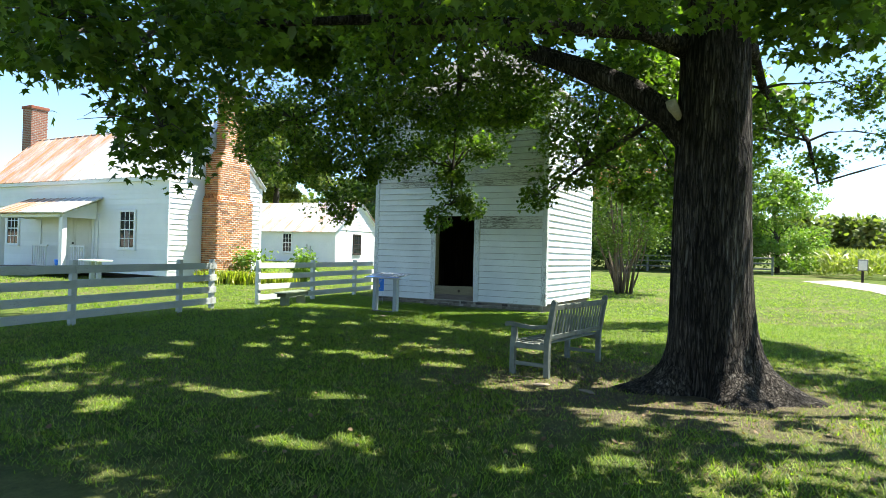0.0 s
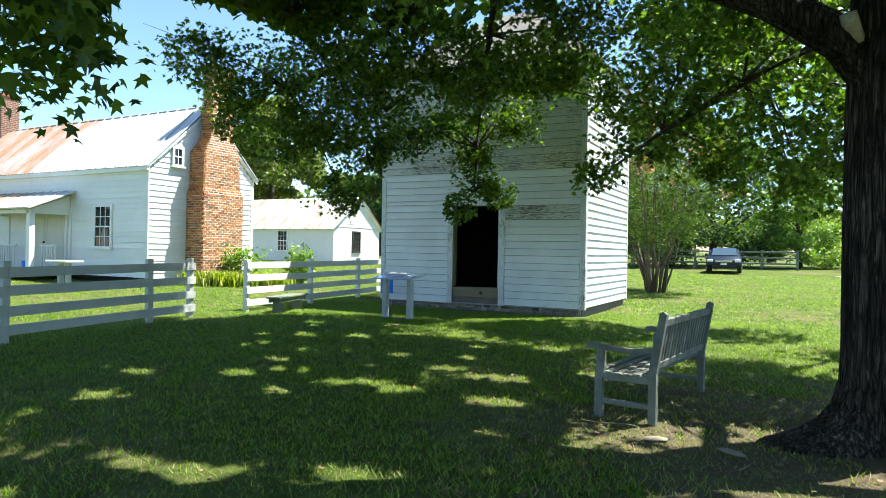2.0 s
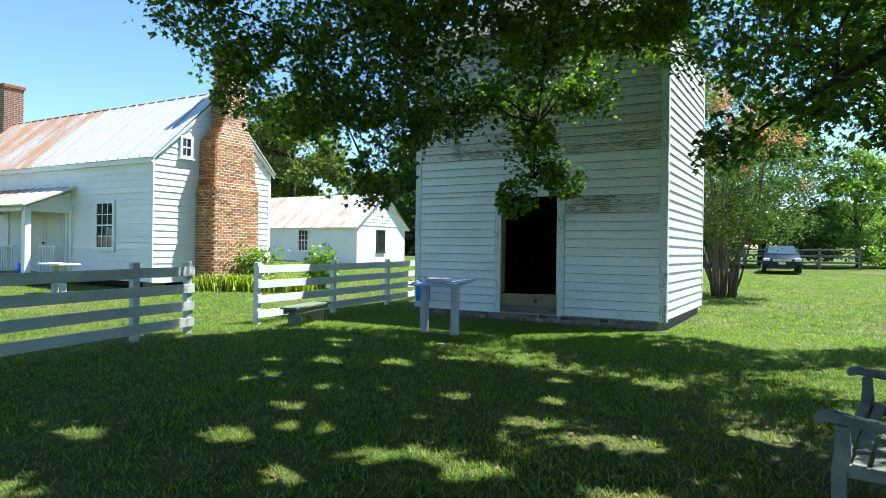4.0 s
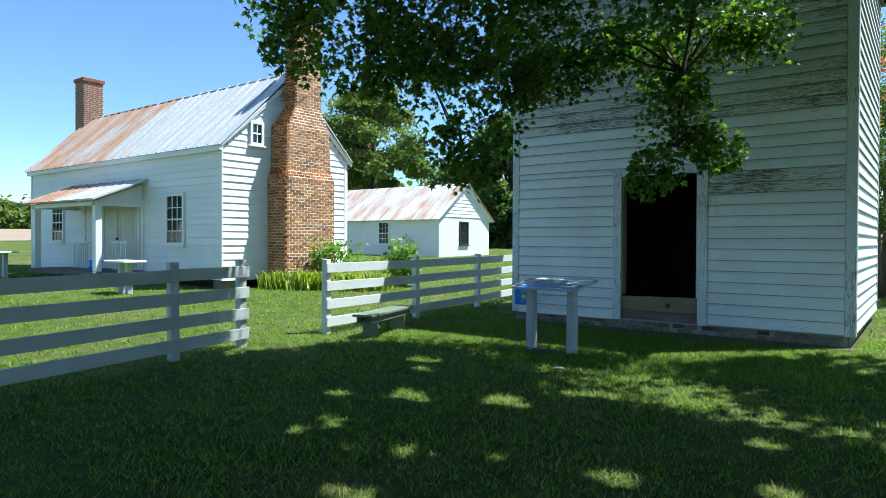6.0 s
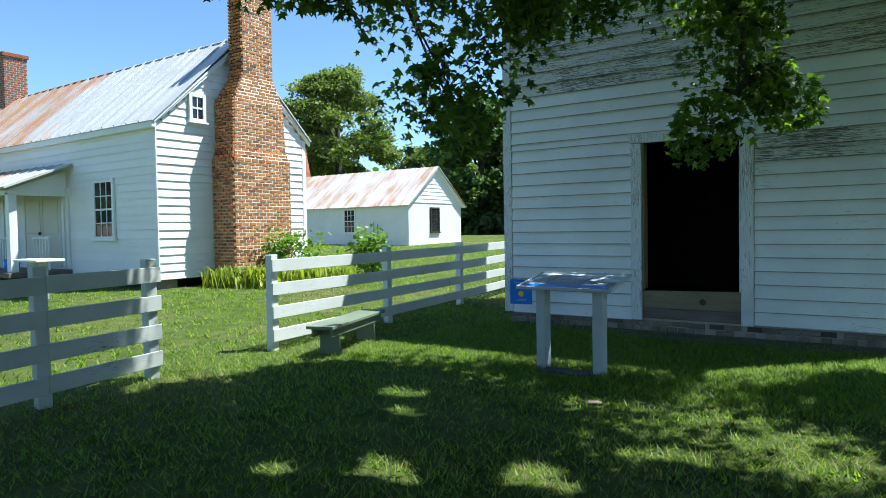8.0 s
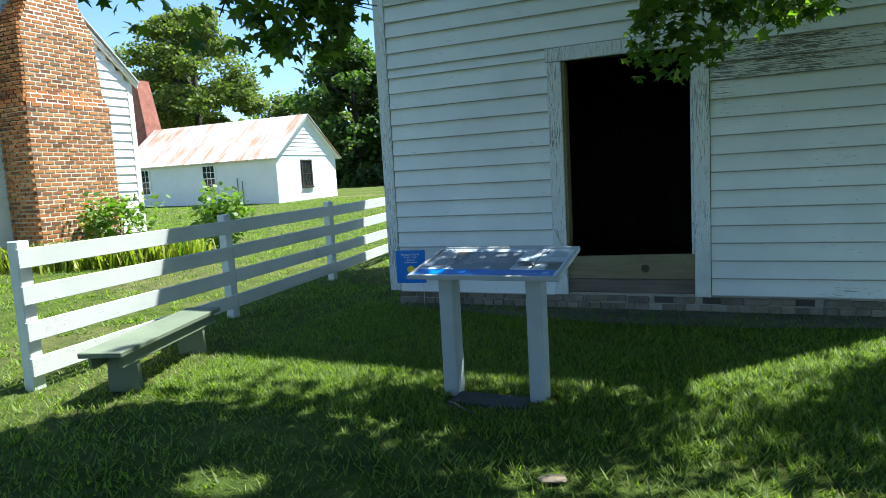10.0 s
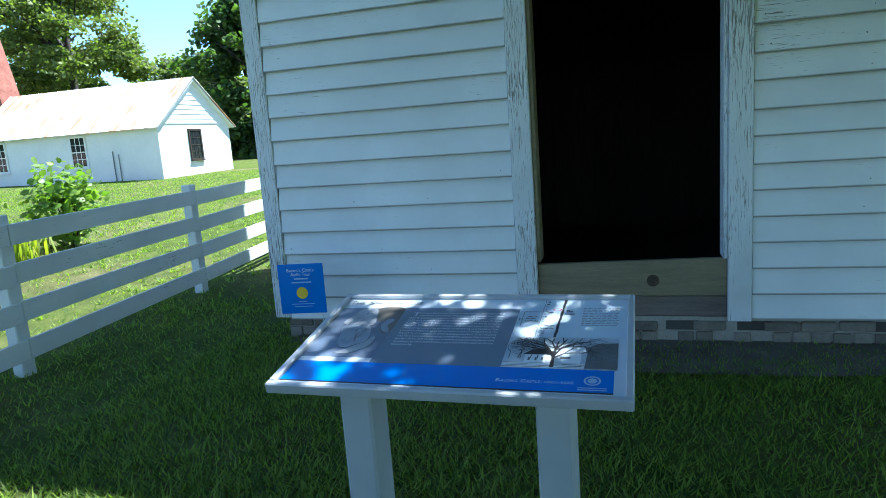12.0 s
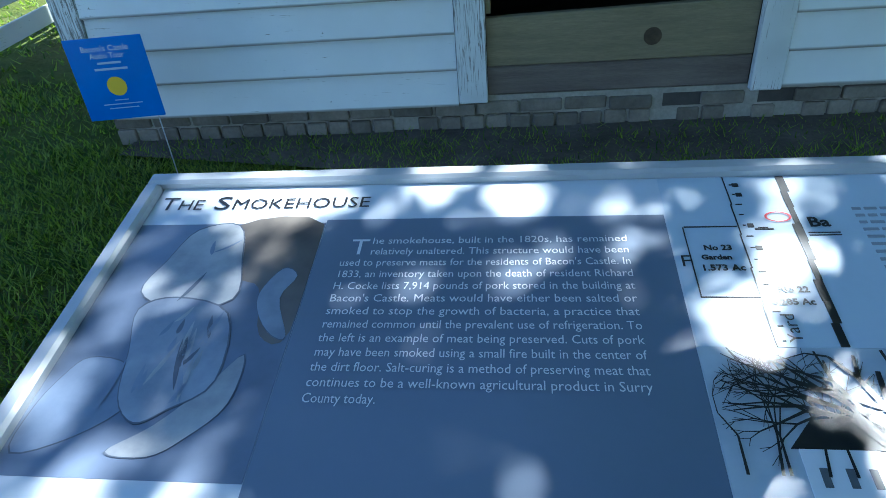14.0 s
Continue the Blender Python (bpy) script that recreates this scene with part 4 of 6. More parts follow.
# ---- slatted garden bench ----
def garden_bench(x, y, rz):
    """Its length runs along its own x, its front looks along -y."""
    b = thing("garden_bench", (x, y, ground_z(x, y)), rz, "weathered grey teak garden bench with slatted back", "bench")
    L, D = 1.68, 0.56
    for s in (-1, 1):
        xx = s * (L / 2 - 0.03)
        bm = bmesh.new()
        prism(bm, [(-0.27, 0), (-0.205, 0), (-0.205, 0.34), (-0.185, 0.44), (-0.20, 0.585), (-0.255, 0.585), (-0.26, 0.46), (-0.27, 0.36)], "x", xx - 0.03, xx + 0.03)
        part("front_leg", bm, M_TEAK, b)
        bm = bmesh.new()
        prism(bm, [(0.20, 0), (0.265, 0), (0.265, 0.42), (0.335, 0.86), (0.345, 0.93), (0.315, 0.955), (0.285, 0.94), (0.275, 0.87), (0.20, 0.44)], "x", xx - 0.03, xx + 0.03)
        part("back_leg", bm, M_TEAK, b)
        bm = bmesh.new()
        prism(bm, [(0.255, 0.60), (0.05, 0.575), (-0.14, 0.585), (-0.28, 0.60), (-0.335, 0.585), (-0.35, 0.61), (-0.335, 0.645), (-0.28, 0.652), (-0.14, 0.628), (0.05, 0.618), (0.265, 0.655)], "x", xx - 0.034, xx + 0.034)
        part("arm", bm, M_TEAK, b)
        part("side_rail", box_bm(xx - 0.02, xx + 0.02, -0.204, 0.2, 0.33, 0.395, 0.004), M_TEAK, b)
        part("stretcher", box_bm(xx - 0.018, xx + 0.018, -0.204, 0.2, 0.12, 0.165, 0.004), M_TEAK, b)
    part("front_rail", box_bm(-L / 2 + 0.062, L / 2 - 0.062, -0.25, -0.215, 0.33, 0.395, 0.004), M_TEAK, b)
    for k in range(6):
        y0 = -0.265 + k * 0.082
        z0 = 0.398 - 0.018 * math.sin(k / 5 * math.pi)
        part("seat_slat", box_bm(-L / 2 + 0.002, L / 2 - 0.002, y0, y0 + 0.062, z0, z0 + 0.02, 0.004), M_TEAK, b)
    lean = pose(0, 0.232, 0.42, -9.1)
    part("top_rail", box_bm(-L / 2 + 0.062, L / 2 - 0.062, -0.018, 0.022, 0.41, 0.475, 0.006, m=lean), M_TEAK, b)
    part("low_rail", box_bm(-L / 2 + 0.062, L / 2 - 0.062, -0.016, 0.018, 0.04, 0.10, 0.004, m=lean), M_TEAK, b)
    n = 17
    me = bpy.data.meshes.new("back_slat")
    bb = box_bm(-0.019, 0.019, -0.007, 0.009, 0.101, 0.409)
    bb.to_mesh(me)
    bb.free()
    for k in range(n):
        x0 = -L / 2 + 0.11 + (L - 0.22) * k / (n - 1)
        part_mesh("back_slat", me, M_TEAK, b, loc=lean @ Matrix.Translation((x0, 0, 0)))
    return b


garden_bench(-2.87, 8.79, 263).scale = (1.05, 1.05, 1.05)


# ---- interpretive panel on two posts ----
def interpretive_panel(x, y, rz):
    s = thing("information_panel", (x, y, 0.03), rz, "tilted information panel about the smokehouse on two pale posts", "sign")
    W, D = 1.0, 0.60
    tilt = pose(-W / 2, -D / 2, 0.850 - 0.03, 10.5, 0, 0)
    for px in (-0.330, 0.279):
        bm = box_bm(px - 0.052, px + 0.052, -0.09, 0.04, -0.06, 0.80, 0.008)
        for v in bm.verts:
            if v.co.z > 0.7:
                v.co.z += 0.18 * v.co.y + 0.040
        part("post", bm, M_POST, s)
    bm = bmesh.new()
    box(bm, 0, W, 0, 0.022, -0.02, 0.012, 0.004)
    box(bm, 0, W, D - 0.022, D, -0.02, 0.012, 0.004)
    box(bm, 0, 0.022, 0.0225, D - 0.0225, -0.02, 0.012, 0.004)
    box(bm, W - 0.022, W, 0.0225, D - 0.0225, -0.02, 0.012, 0.004)
    fr = part("frame", bm, M_ALU, s)
    fr.matrix_basis = tilt
    board = part("panel", box_bm(0.0225, W - 0.0225, 0.0225, D - 0.0225, -0.015, 0.0), P_WHITE, s)
    board.matrix_basis = tilt

    def sheet(name, x0, x1, y0, y1, lift, mat, label=""):
        return part(name, box_bm(x0, x1, y0, y1, 0.0, 0.0004 * lift), mat, board, label)

    def write(body, size, x0, y0, mat, width=0.0, align='LEFT', bold=0.0, lift=3, rot=0.0):
        me = text_mesh(body, size, width, align, bold)
        return part_mesh("lettering", me, mat, board, loc=pose(x0, y0, 0.0004 * lift + 0.0002, 0, 0, rot))

    sheet("blue_band", 0.0226, 0.950, 0.047, 0.152, 1, P_BLUE, "bright blue band along the lower edge")
    sheet("black_line", 0.0226, 0.950, 0.041, 0.0465, 1, P_BLACK)
    sheet("grey_field", 0.258, 0.647, 0.1525, 0.511, 1, P_GREY, "slate grey text field")
    sheet("photo", 0.0227, 0.2575, 0.178, 0.506, 1, P_PHOTO, "photograph of salted hams")

    def blob(name, pts, mat, lift, grow=1.0):
        """A flat shape with a soft outline through a few corner points."""
        bm = bmesh.new()
        n = len(pts)
        mx, my = sum(p[0] for p in pts) / n, sum(p[1] for p in pts) / n
        ring = []
        for k in range(n):
            p0, p1, p2, p3 = (Vector(pts[(k + d) % n]) for d in (-1, 0, 1, 2))
            for f in (0.0, 0.25, 0.5, 0.75):
                q = 0.5 * (2 * p1 + (p2 - p0) * f + (2 * p0 - 5 * p1 + 4 * p2 - p3) * f * f + (3 * p1 - p0 - 3 * p2 + p3) * f ** 3)
                ring.append((min(0.2570, mx + (q.x - mx) * grow), my + (q.y - my) * grow))
        lo = [bm.verts.new((x, y, 0.0004)) for x, y in ring]
        hi = [bm.verts.new((x, y, 0.0004 * lift)) for x, y in ring]
        cap = bm.faces.new(hi)
        for k in range(len(ring)):
            m2 = (k + 1) % len(ring)
            bm.faces.new((lo[k], lo[m2], hi[m2], hi[k]))
        bmesh.ops.triangulate(bm, faces=[cap])
        return part(name, bm, mat, board)

    # the hams in the photograph, as plain shapes with a dark edge
    blob("photo_shadow", [(0.152, 0.504), (0.256, 0.503), (0.256, 0.340), (0.225, 0.335), (0.205, 0.400), (0.175, 0.420)], P_PHOTODARK, 1.5)
    hams = [([(0.058, 0.300), (0.098, 0.292), (0.117, 0.255), (0.085, 0.222), (0.036, 0.205), (0.032, 0.245), (0.042, 0.280)], P_HAMDIM),
            ([(0.211, 0.392), (0.226, 0.424), (0.243, 0.414), (0.233, 0.384), (0.251, 0.338), (0.236, 0.340), (0.217, 0.365)], P_HAM),
            ([(0.214, 0.303), (0.2155, 0.253), (0.190, 0.220), (0.165, 0.203), (0.128, 0.206), (0.158, 0.230), (0.190, 0.268)], P_HAMLIGHT),
            ([(0.149, 0.495), (0.104, 0.488), (0.087, 0.442), (0.077, 0.398), (0.120, 0.377), (0.176, 0.388), (0.168, 0.442)], P_HAMLIGHT),
            ([(0.086, 0.362), (0.120, 0.377), (0.178, 0.357), (0.192, 0.282), (0.160, 0.252), (0.136, 0.239), (0.112, 0.262), (0.099, 0.312)], P_HAM)]
    for k, (pts, mat) in enumerate(hams):
        blob("pictured_edge", pts, P_PHOTOEDGE, 1.8 + 0.5 * k, 1.13)
        blob("pictured_ham", pts, mat, 2.05 + 0.5 * k, 1.10)
    r3 = random.Random(4)
    for k in range(24):
        a = r3.uniform(-0.5, 0.3) + (0.9 if k % 3 == 0 else 0.0)
        px, py, ln = r3.choice(((0.130, 0.435), (0.148, 0.318), (0.150, 0.300), (0.075, 0.255))) + (r3.uniform(0.012, 0.04),)
        px += r3.uniform(-0.028, 0.028)
        py += r3.uniform(-0.045, 0.045)
        bm = bmesh.new()
        n = 7
        up, lo = [], []
        for i in range(n):
            f = i / (n - 1) - 0.5
            w = 0.0024 * (1 - (2 * f) ** 2) + 0.0003
            x, y = px + ln * f * math.sin(a), py + ln * f * math.cos(a) * 1.6 + 0.012 * f * f
            up.append(bm.verts.new((x + w, y, 0.0019)))
            lo.append(bm.verts.new((x - w, y, 0.0019)))
        for i in range(n - 1):
            bm.faces.new((lo[i], up[i], up[i + 1], lo[i + 1]))
        part("pictured_fold", bm, P_PHOTOEDGE if k % 4 == 0 else P_HAMDIM if k % 2 else P_HAMLIGHT, board)
    # heading in large and small capitals
    x0 = 0.032
    for word, big, rest in (("T", 0.036, "HE"), ("S", 0.036, "MOKEHOUSE")):
        write(word, big, x0, 0.533, P_INK, 0.022)
        x0 += 0.024
        wd = 0.034 if rest == "HE" else 0.177
        write(rest, 0.028, x0, 0.533, P_INK, wd)
        x0 += wd + 0.014
    lines = ["he smokehouse, built in the 1820s, has remained", "relatively unaltered. This structure would have been",
             "used to preserve meats for the residents of Bacon's Castle. In", "1833, an inventory taken upon the death of resident Richard",
             "H. Cocke lists 7,914 pounds of pork stored in the building at", "Bacon's Castle. Meats would have either been salted or",
             "smoked to stop the growth of bacteria, a practice that", "remained common until the prevalent use of refrigeration. To",
             "the left is an example of meat being preserved. Cuts of pork", "may have been smoked using a small fire built in the center of",
             "the dirt floor. Salt-curing is a method of preserving meat that", "continues to be a well-known agricultural product in Surry", "County today."]
    for k, t in enumerate(lines):
        xl = 0.320 if k < 2 else 0.288
        write(t, 0.0150, xl, 0.4670 - 0.0175 * k, P_PAPER, (0.602 - xl) if k < 12 else 0.069)
    write("T", 0.036, 0.296, 0.4500, P_PAPER, 0.021)
    # plan with ruled lines
    sheet("plan", 0.649, 0.976, 0.3255, 0.576, 1, P_PLAN, "pale survey plan with ruled lines")
    for k in range(9):
        z0 = 0.326 + k * 0.0277
        sheet("rule", 0.772 + 0.0013 * k + 0.0012 * math.sin(k * 2.3), 0.7795 + 0.0013 * k + 0.0010 * math.sin(k * 1.7), z0, z0 + 0.0276, 3, P_INK)
    for k in range(5):
        sheet("rule", 0.7175 + 0.0013 * k, 0.7187 + 0.0013 * k, 0.326 + 0.05 * k, 0.3759 + 0.05 * k, 3, P_INK)
    for k in range(14):
        sheet("tick", 0.7242 + 0.0003 * k, 0.7272 + 0.002 * (k % 3) + 0.0003 * k, 0.332 + k * 0.0176, 0.3332 + k * 0.0176, 3, P_INK)
    for k in (12, 13, 9, 7):
        sheet("square_mark", 0.7315, 0.738, 0.329 + k * 0.0176, 0.335 + k * 0.0176, 3, P_INK)
    for q in ((0.665, 0.7205, 0.4885, 0.4897), (0.663, 0.7185, 0.3855, 0.3867), (0.663, 0.6642, 0.3868, 0.4884)):
        sheet("rule", *q, 3, P_INK)
    for body, size, px, py, bw in (("F", 0.024, 0.652, 0.428, 0), ("No 23", 0.011, 0.679, 0.452, 0.0004), ("Garden", 0.010, 0.674, 0.438, 0.0004), ("1.573 Ac", 0.012, 0.671, 0.422, 0.0004), ("No 22", 0.011, 0.737, 0.392, 0.0004), ("6.285 Ac", 0.011, 0.727, 0.376, 0.0004), ("Ba", 0.022, 0.794, 0.487, 0.0006)):
        write(body, size, px, py, P_INK, bold=bw)
    write("Yard", 0.018, 0.742, 0.330, P_INK, rot=90)
    sheet("small_mark", 0.738, 0.757, 0.4835, 0.4855, 3, P_INK)
    sheet("small_mark", 0.742, 0.752, 0.4865, 0.4875, 3, P_INK)
    for k in range(2):
        sheet("rule", 0.790, 0.822, 0.4775 - k * 0.004, 0.4785 - k * 0.004, 3, P_INK)
    bm = bmesh.new()
    for k in range(20):
        t0, t1 = 2 * math.pi * k / 20, 2 * math.pi * (k + 1) / 20
        q = [bm.verts.new((0.766 + r * math.cos(t) * 1.15, 0.503 + r * 0.7 * math.sin(t), 0.0019)) for r, t in ((0.010, t0), (0.0122, t0), (0.0122, t1), (0.010, t1))]
        bm.faces.new(q)
    part("red_ring", bm, P_RED, board)
    # a paragraph too small to read, in broken bars
    r4 = random.Random(3)
    for k in range(11):
        px = 0.846
        while px < 0.952:
            wl = r4.uniform(0.006, 0.018)
            sheet("text_line", px, min(0.955, px + wl), 0.514 - k * 0.0112, 0.5178 - k * 0.0112, 3, P_SOFTINK)
            px += wl + 0.0035
    # winter picture below the plan
    sheet("picture", 0.648, 0.958, 0.1525, 0.325, 1, P_SKYPIC, "black and white picture of bare trees and houses")
    sheet("picture_ground", 0.648, 0.958, 0.1527, 0.174, 2, P_PICGROUND)
    sheet("picture_house", 0.706, 0.766, 0.172, 0.226, 3, P_PAPER)
    for px in (0.716, 0.735, 0.752):
        sheet("picture_window", px, px + 0.006, 0.192, 0.208, 4, P_PICDARK)
    bm = bmesh.new()
    prism(bm, [(0.700, 0.224), (0.772, 0.224), (0.778, 0.238), (0.765, 0.256), (0.722, 0.250)], "z", 0.0004, 0.0014)
    part("picture_roof", bm, P_INK, board)
    sheet("picture_house", 0.808, 0.860, 0.176, 0.238, 3, P_PAPER)
    sheet("picture_roof", 0.804, 0.832, 0.205, 0.214, 4, P_PICDARK)
    sheet("picture_shed", 0.812, 0.862, 0.164, 0.178, 4, P_PICDARK)
    bm = bmesh.new()
    prism(bm, [(0.872, 0.158), (0.957, 0.158), (0.957, 0.296), (0.905, 0.292), (0.868, 0.262), (0.876, 0.235)], "z", 0.0004, 0.0014)
    part("picture_house", bm, P_PICDARK, board)
    for k in range(4):
        sheet("picture_rail", 0.650, 0.872, 0.154 + k * 0.007, 0.1565 + k * 0.007, 5, P_PAPER)
        sheet("picture_rail", 0.650, 0.872, 0.1567 + k * 0.007, 0.1580 + k * 0.007, 5, P_PICDARK)
    r2 = random.Random(8)
    bm = bmesh.new()

    def twig(px, py, a, ln, w, depth):
        qx, qy = px + ln * math.cos(a), py + ln * math.sin(a)
        if not (0.650 < qx < 0.956 and 0.150 < qy < 0.324):
            return
        nx, ny = -math.sin(a) * w / 2, math.cos(a) * w / 2
        zz = 0.0022 + 0.00005 * depth
        bm.faces.new([bm.verts.new(p) for p in ((px - nx, py - ny, zz), (qx - nx * 0.7, qy - ny * 0.7, zz), (qx + nx * 0.7, qy + ny * 0.7, zz), (px + nx, py + ny, zz))])
        if depth < 6:
            for _ in range(2 if depth else 4):
                twig(qx, qy, a + r2.uniform(-0.75, 0.75), ln * r2.uniform(0.6, 0.95), max(0.0007, w * 0.62), depth + 1)

    twig(0.785, 0.156, 1.58, 0.060, 0.012, 0)
    twig(0.784, 0.212, 1.5, 0.045, 0.010, 0)
    twig(0.784, 0.235, 2.5, 0.045, 0.006, 1)
    twig(0.784, 0.205, 0.75, 0.040, 0.006, 1)
    twig(0.784, 0.250, 0.5, 0.050, 0.005, 1)
    twig(0.784, 0.262, 2.75, 0.050, 0.005, 1)
    for px in (0.662, 0.688, 0.694, 0.722, 0.742):
        twig(px, 0.200, 1.57 + r2.uniform(-0.2, 0.2), 0.034, 0.0026, 2)
    tagged(part("pictured_woodland", bm, P_INK, board), kind="stuff")
    # castle caption and seal on the blue band
    for body, size, px, wd in (("B", 0.022, 0.646, 0.0135), ("ACON'S", 0.0165, 0.661, 0.045), ("C", 0.022, 0.713, 0.0135), ("ASTLE,", 0.0165, 0.728, 0.040), ("CIRCA", 0.0165, 0.776, 0.034), ("1665", 0.0185, 0.816, 0.034)):
        write(body, size, px, 0.079, P_PAPER, wd)
    bm = bmesh.new()
    for r0, r1 in ((0.0165, 0.022), (0.0, 0.012)):
        for k in range(24):
            t0, t1 = 2 * math.pi * k / 24, 2 * math.pi * (k + 1) / 24
            pts = [(r1, t0), (r1, t1), (r0, t1), (r0, t0)] if r0 else [(r1, t0), (r1, t1), (0.0, 0.0)]
            bm.faces.new([bm.verts.new((0.897 + r * math.cos(t), 0.098 + r * math.sin(t), 0.0016)) for r, t in pts])
    part("seal", bm, P_PALEBLUE, board)
    for k in range(2):
        sheet("text_line", 0.862, 0.934, 0.064 - k * 0.009, 0.067 - k * 0.009, 3, P_PALEBLUE)
    return s


def print_mat(name, c1, c2, scale=6):
    return noisy(name, c1, c2, scale, 0.28, 90, 0.01, fine=0.04, spec=0.5)


P_WHITE = print_mat("panel_white", (0.60, 0.64, 0.70), (0.66, 0.70, 0.75))
P_BLUE = print_mat("panel_blue", (0.004, 0.14, 0.58), (0.006, 0.18, 0.68))
P_BLACK = print_mat("panel_black", (0.01, 0.01, 0.012), (0.02, 0.02, 0.02))
P_GREY = print_mat("panel_slate", (0.135, 0.175, 0.245), (0.155, 0.195, 0.27))
P_PHOTO = print_mat("photo_blue_grey", (0.10, 0.125, 0.18), (0.19, 0.235, 0.33), 6)
P_HAM = print_mat("photo_ham", (0.15, 0.18, 0.24), (0.31, 0.35, 0.42), 13)
P_HAMLIGHT = print_mat("photo_ham_pale", (0.20, 0.22, 0.25), (0.44, 0.45, 0.46), 15)
P_HAMDIM = print_mat("photo_ham_dim", (0.14, 0.18, 0.26), (0.22, 0.27, 0.36), 14)
P_PHOTOEDGE = print_mat("photo_edge", (0.06, 0.072, 0.10), (0.11, 0.13, 0.17), 20)
P_PHOTODARK = print_mat("photo_brown", (0.07, 0.06, 0.055), (0.17, 0.15, 0.13), 9)
P_INK = print_mat("black_ink", (0.012, 0.012, 0.016), (0.02, 0.02, 0.025))
P_SOFTINK = print_mat("grey_ink", (0.28, 0.30, 0.34), (0.32, 0.34, 0.38))
P_PAPER = print_mat("white_ink", (0.72, 0.75, 0.78), (0.78, 0.80, 0.82))
P_PLAN = print_mat("plan_paper", (0.52, 0.60, 0.68), (0.58, 0.66, 0.73))
P_RED = plain("red_ink", (0.6, 0.03, 0.04))
P_SKYPIC = print_mat("picture_sky", (0.40, 0.46, 0.53), (0.58, 0.62, 0.66), 12)
P_PICGROUND = print_mat("picture_ground", (0.16, 0.17, 0.18), (0.50, 0.50, 0.50), 40)
P_PICDARK = print_mat("picture_dark", (0.08, 0.09, 0.10), (0.16, 0.17, 0.18), 25)
P_PALEBLUE = print_mat("pale_blue_ink", (0.38, 0.50, 0.70), (0.42, 0.55, 0.75))
interpretive_panel(-8.927, 13.630, -1.0)
tagged(part("paving_slab", box_bm(-9.20, -8.70, 13.38, 13.58, -0.02, 0.022, 0.006), M_SLAB), "dark slate slab set in the grass between the sign posts", "slab")


# ---- small blue sign on a wire stake ----
def stake_sign(x, y, rz):
    s = thing("stake_sign", (x, y, 0.012), rz, "small bright blue audio tour sign on a wire stake", "sign")
    plate = part("plate", box_bm(-0.165, 0.165, -0.004, 0.004, 0.340, 0.695, 0.002), P_BLUE, s)
    for k, (body, size, w) in enumerate((("Bacon's Castle", 0.034, 0.20), ("Audio Tour", 0.034, 0.145), ("Touch to Call", 0.02, 0.10), ("Call 866-709-8674", 0.02, 0.14))):
        if k < 2:
            me = text_mesh(body, size, w)
            part_mesh("lettering", me, P_PAPER, plate, loc=pose(-w / 2, -0.0052, 0.640 - 0.030 * k, 90, 0, 0))
        else:
            part("text_line", box_bm(-w / 2, w / 2, -0.0052, -0.0042, 0.585 - 0.026 * (k - 2), 0.594 - 0.026 * (k - 2)), P_PALEBLUE, plate)
    bm = bmesh.new()
    bmesh.ops.create_circle(bm, cap_ends=True, radius=0.042, segments=24, matrix=pose(0, -0.0055, 0.488, 90, 0, 0))
    part("yellow_disc", bm, plain("yellow_ink", (0.75, 0.52, 0.03)), plate)
    for k, w in enumerate((0.06, 0.17, 0.13)):
        part("text_line", box_bm(-w / 2, w / 2, -0.0052, -0.0042, 0.425 - 0.018 * k, 0.429 - 0.018 * k), P_PALEBLUE, plate)
    for px in (0.13,):
        bm = bmesh.new()
        tube(bm, [(px, 0.004, -0.1), (px, 0.004, 0.5)], 0.003, 0.003, 6)
        part("wire", bm, M_ALU, s)
    return s


stake_sign(-10.645, 15.80, 8)


# ---- trees ----
def limb(parent, pts, r0, r1, sides=8, mat=None, name="limb"):
    bm = bmesh.new()
    tube(bm, pts, r0, r1, sides, 0.05, rng)
    return part(name, bm, mat or M_BRANCH, parent)


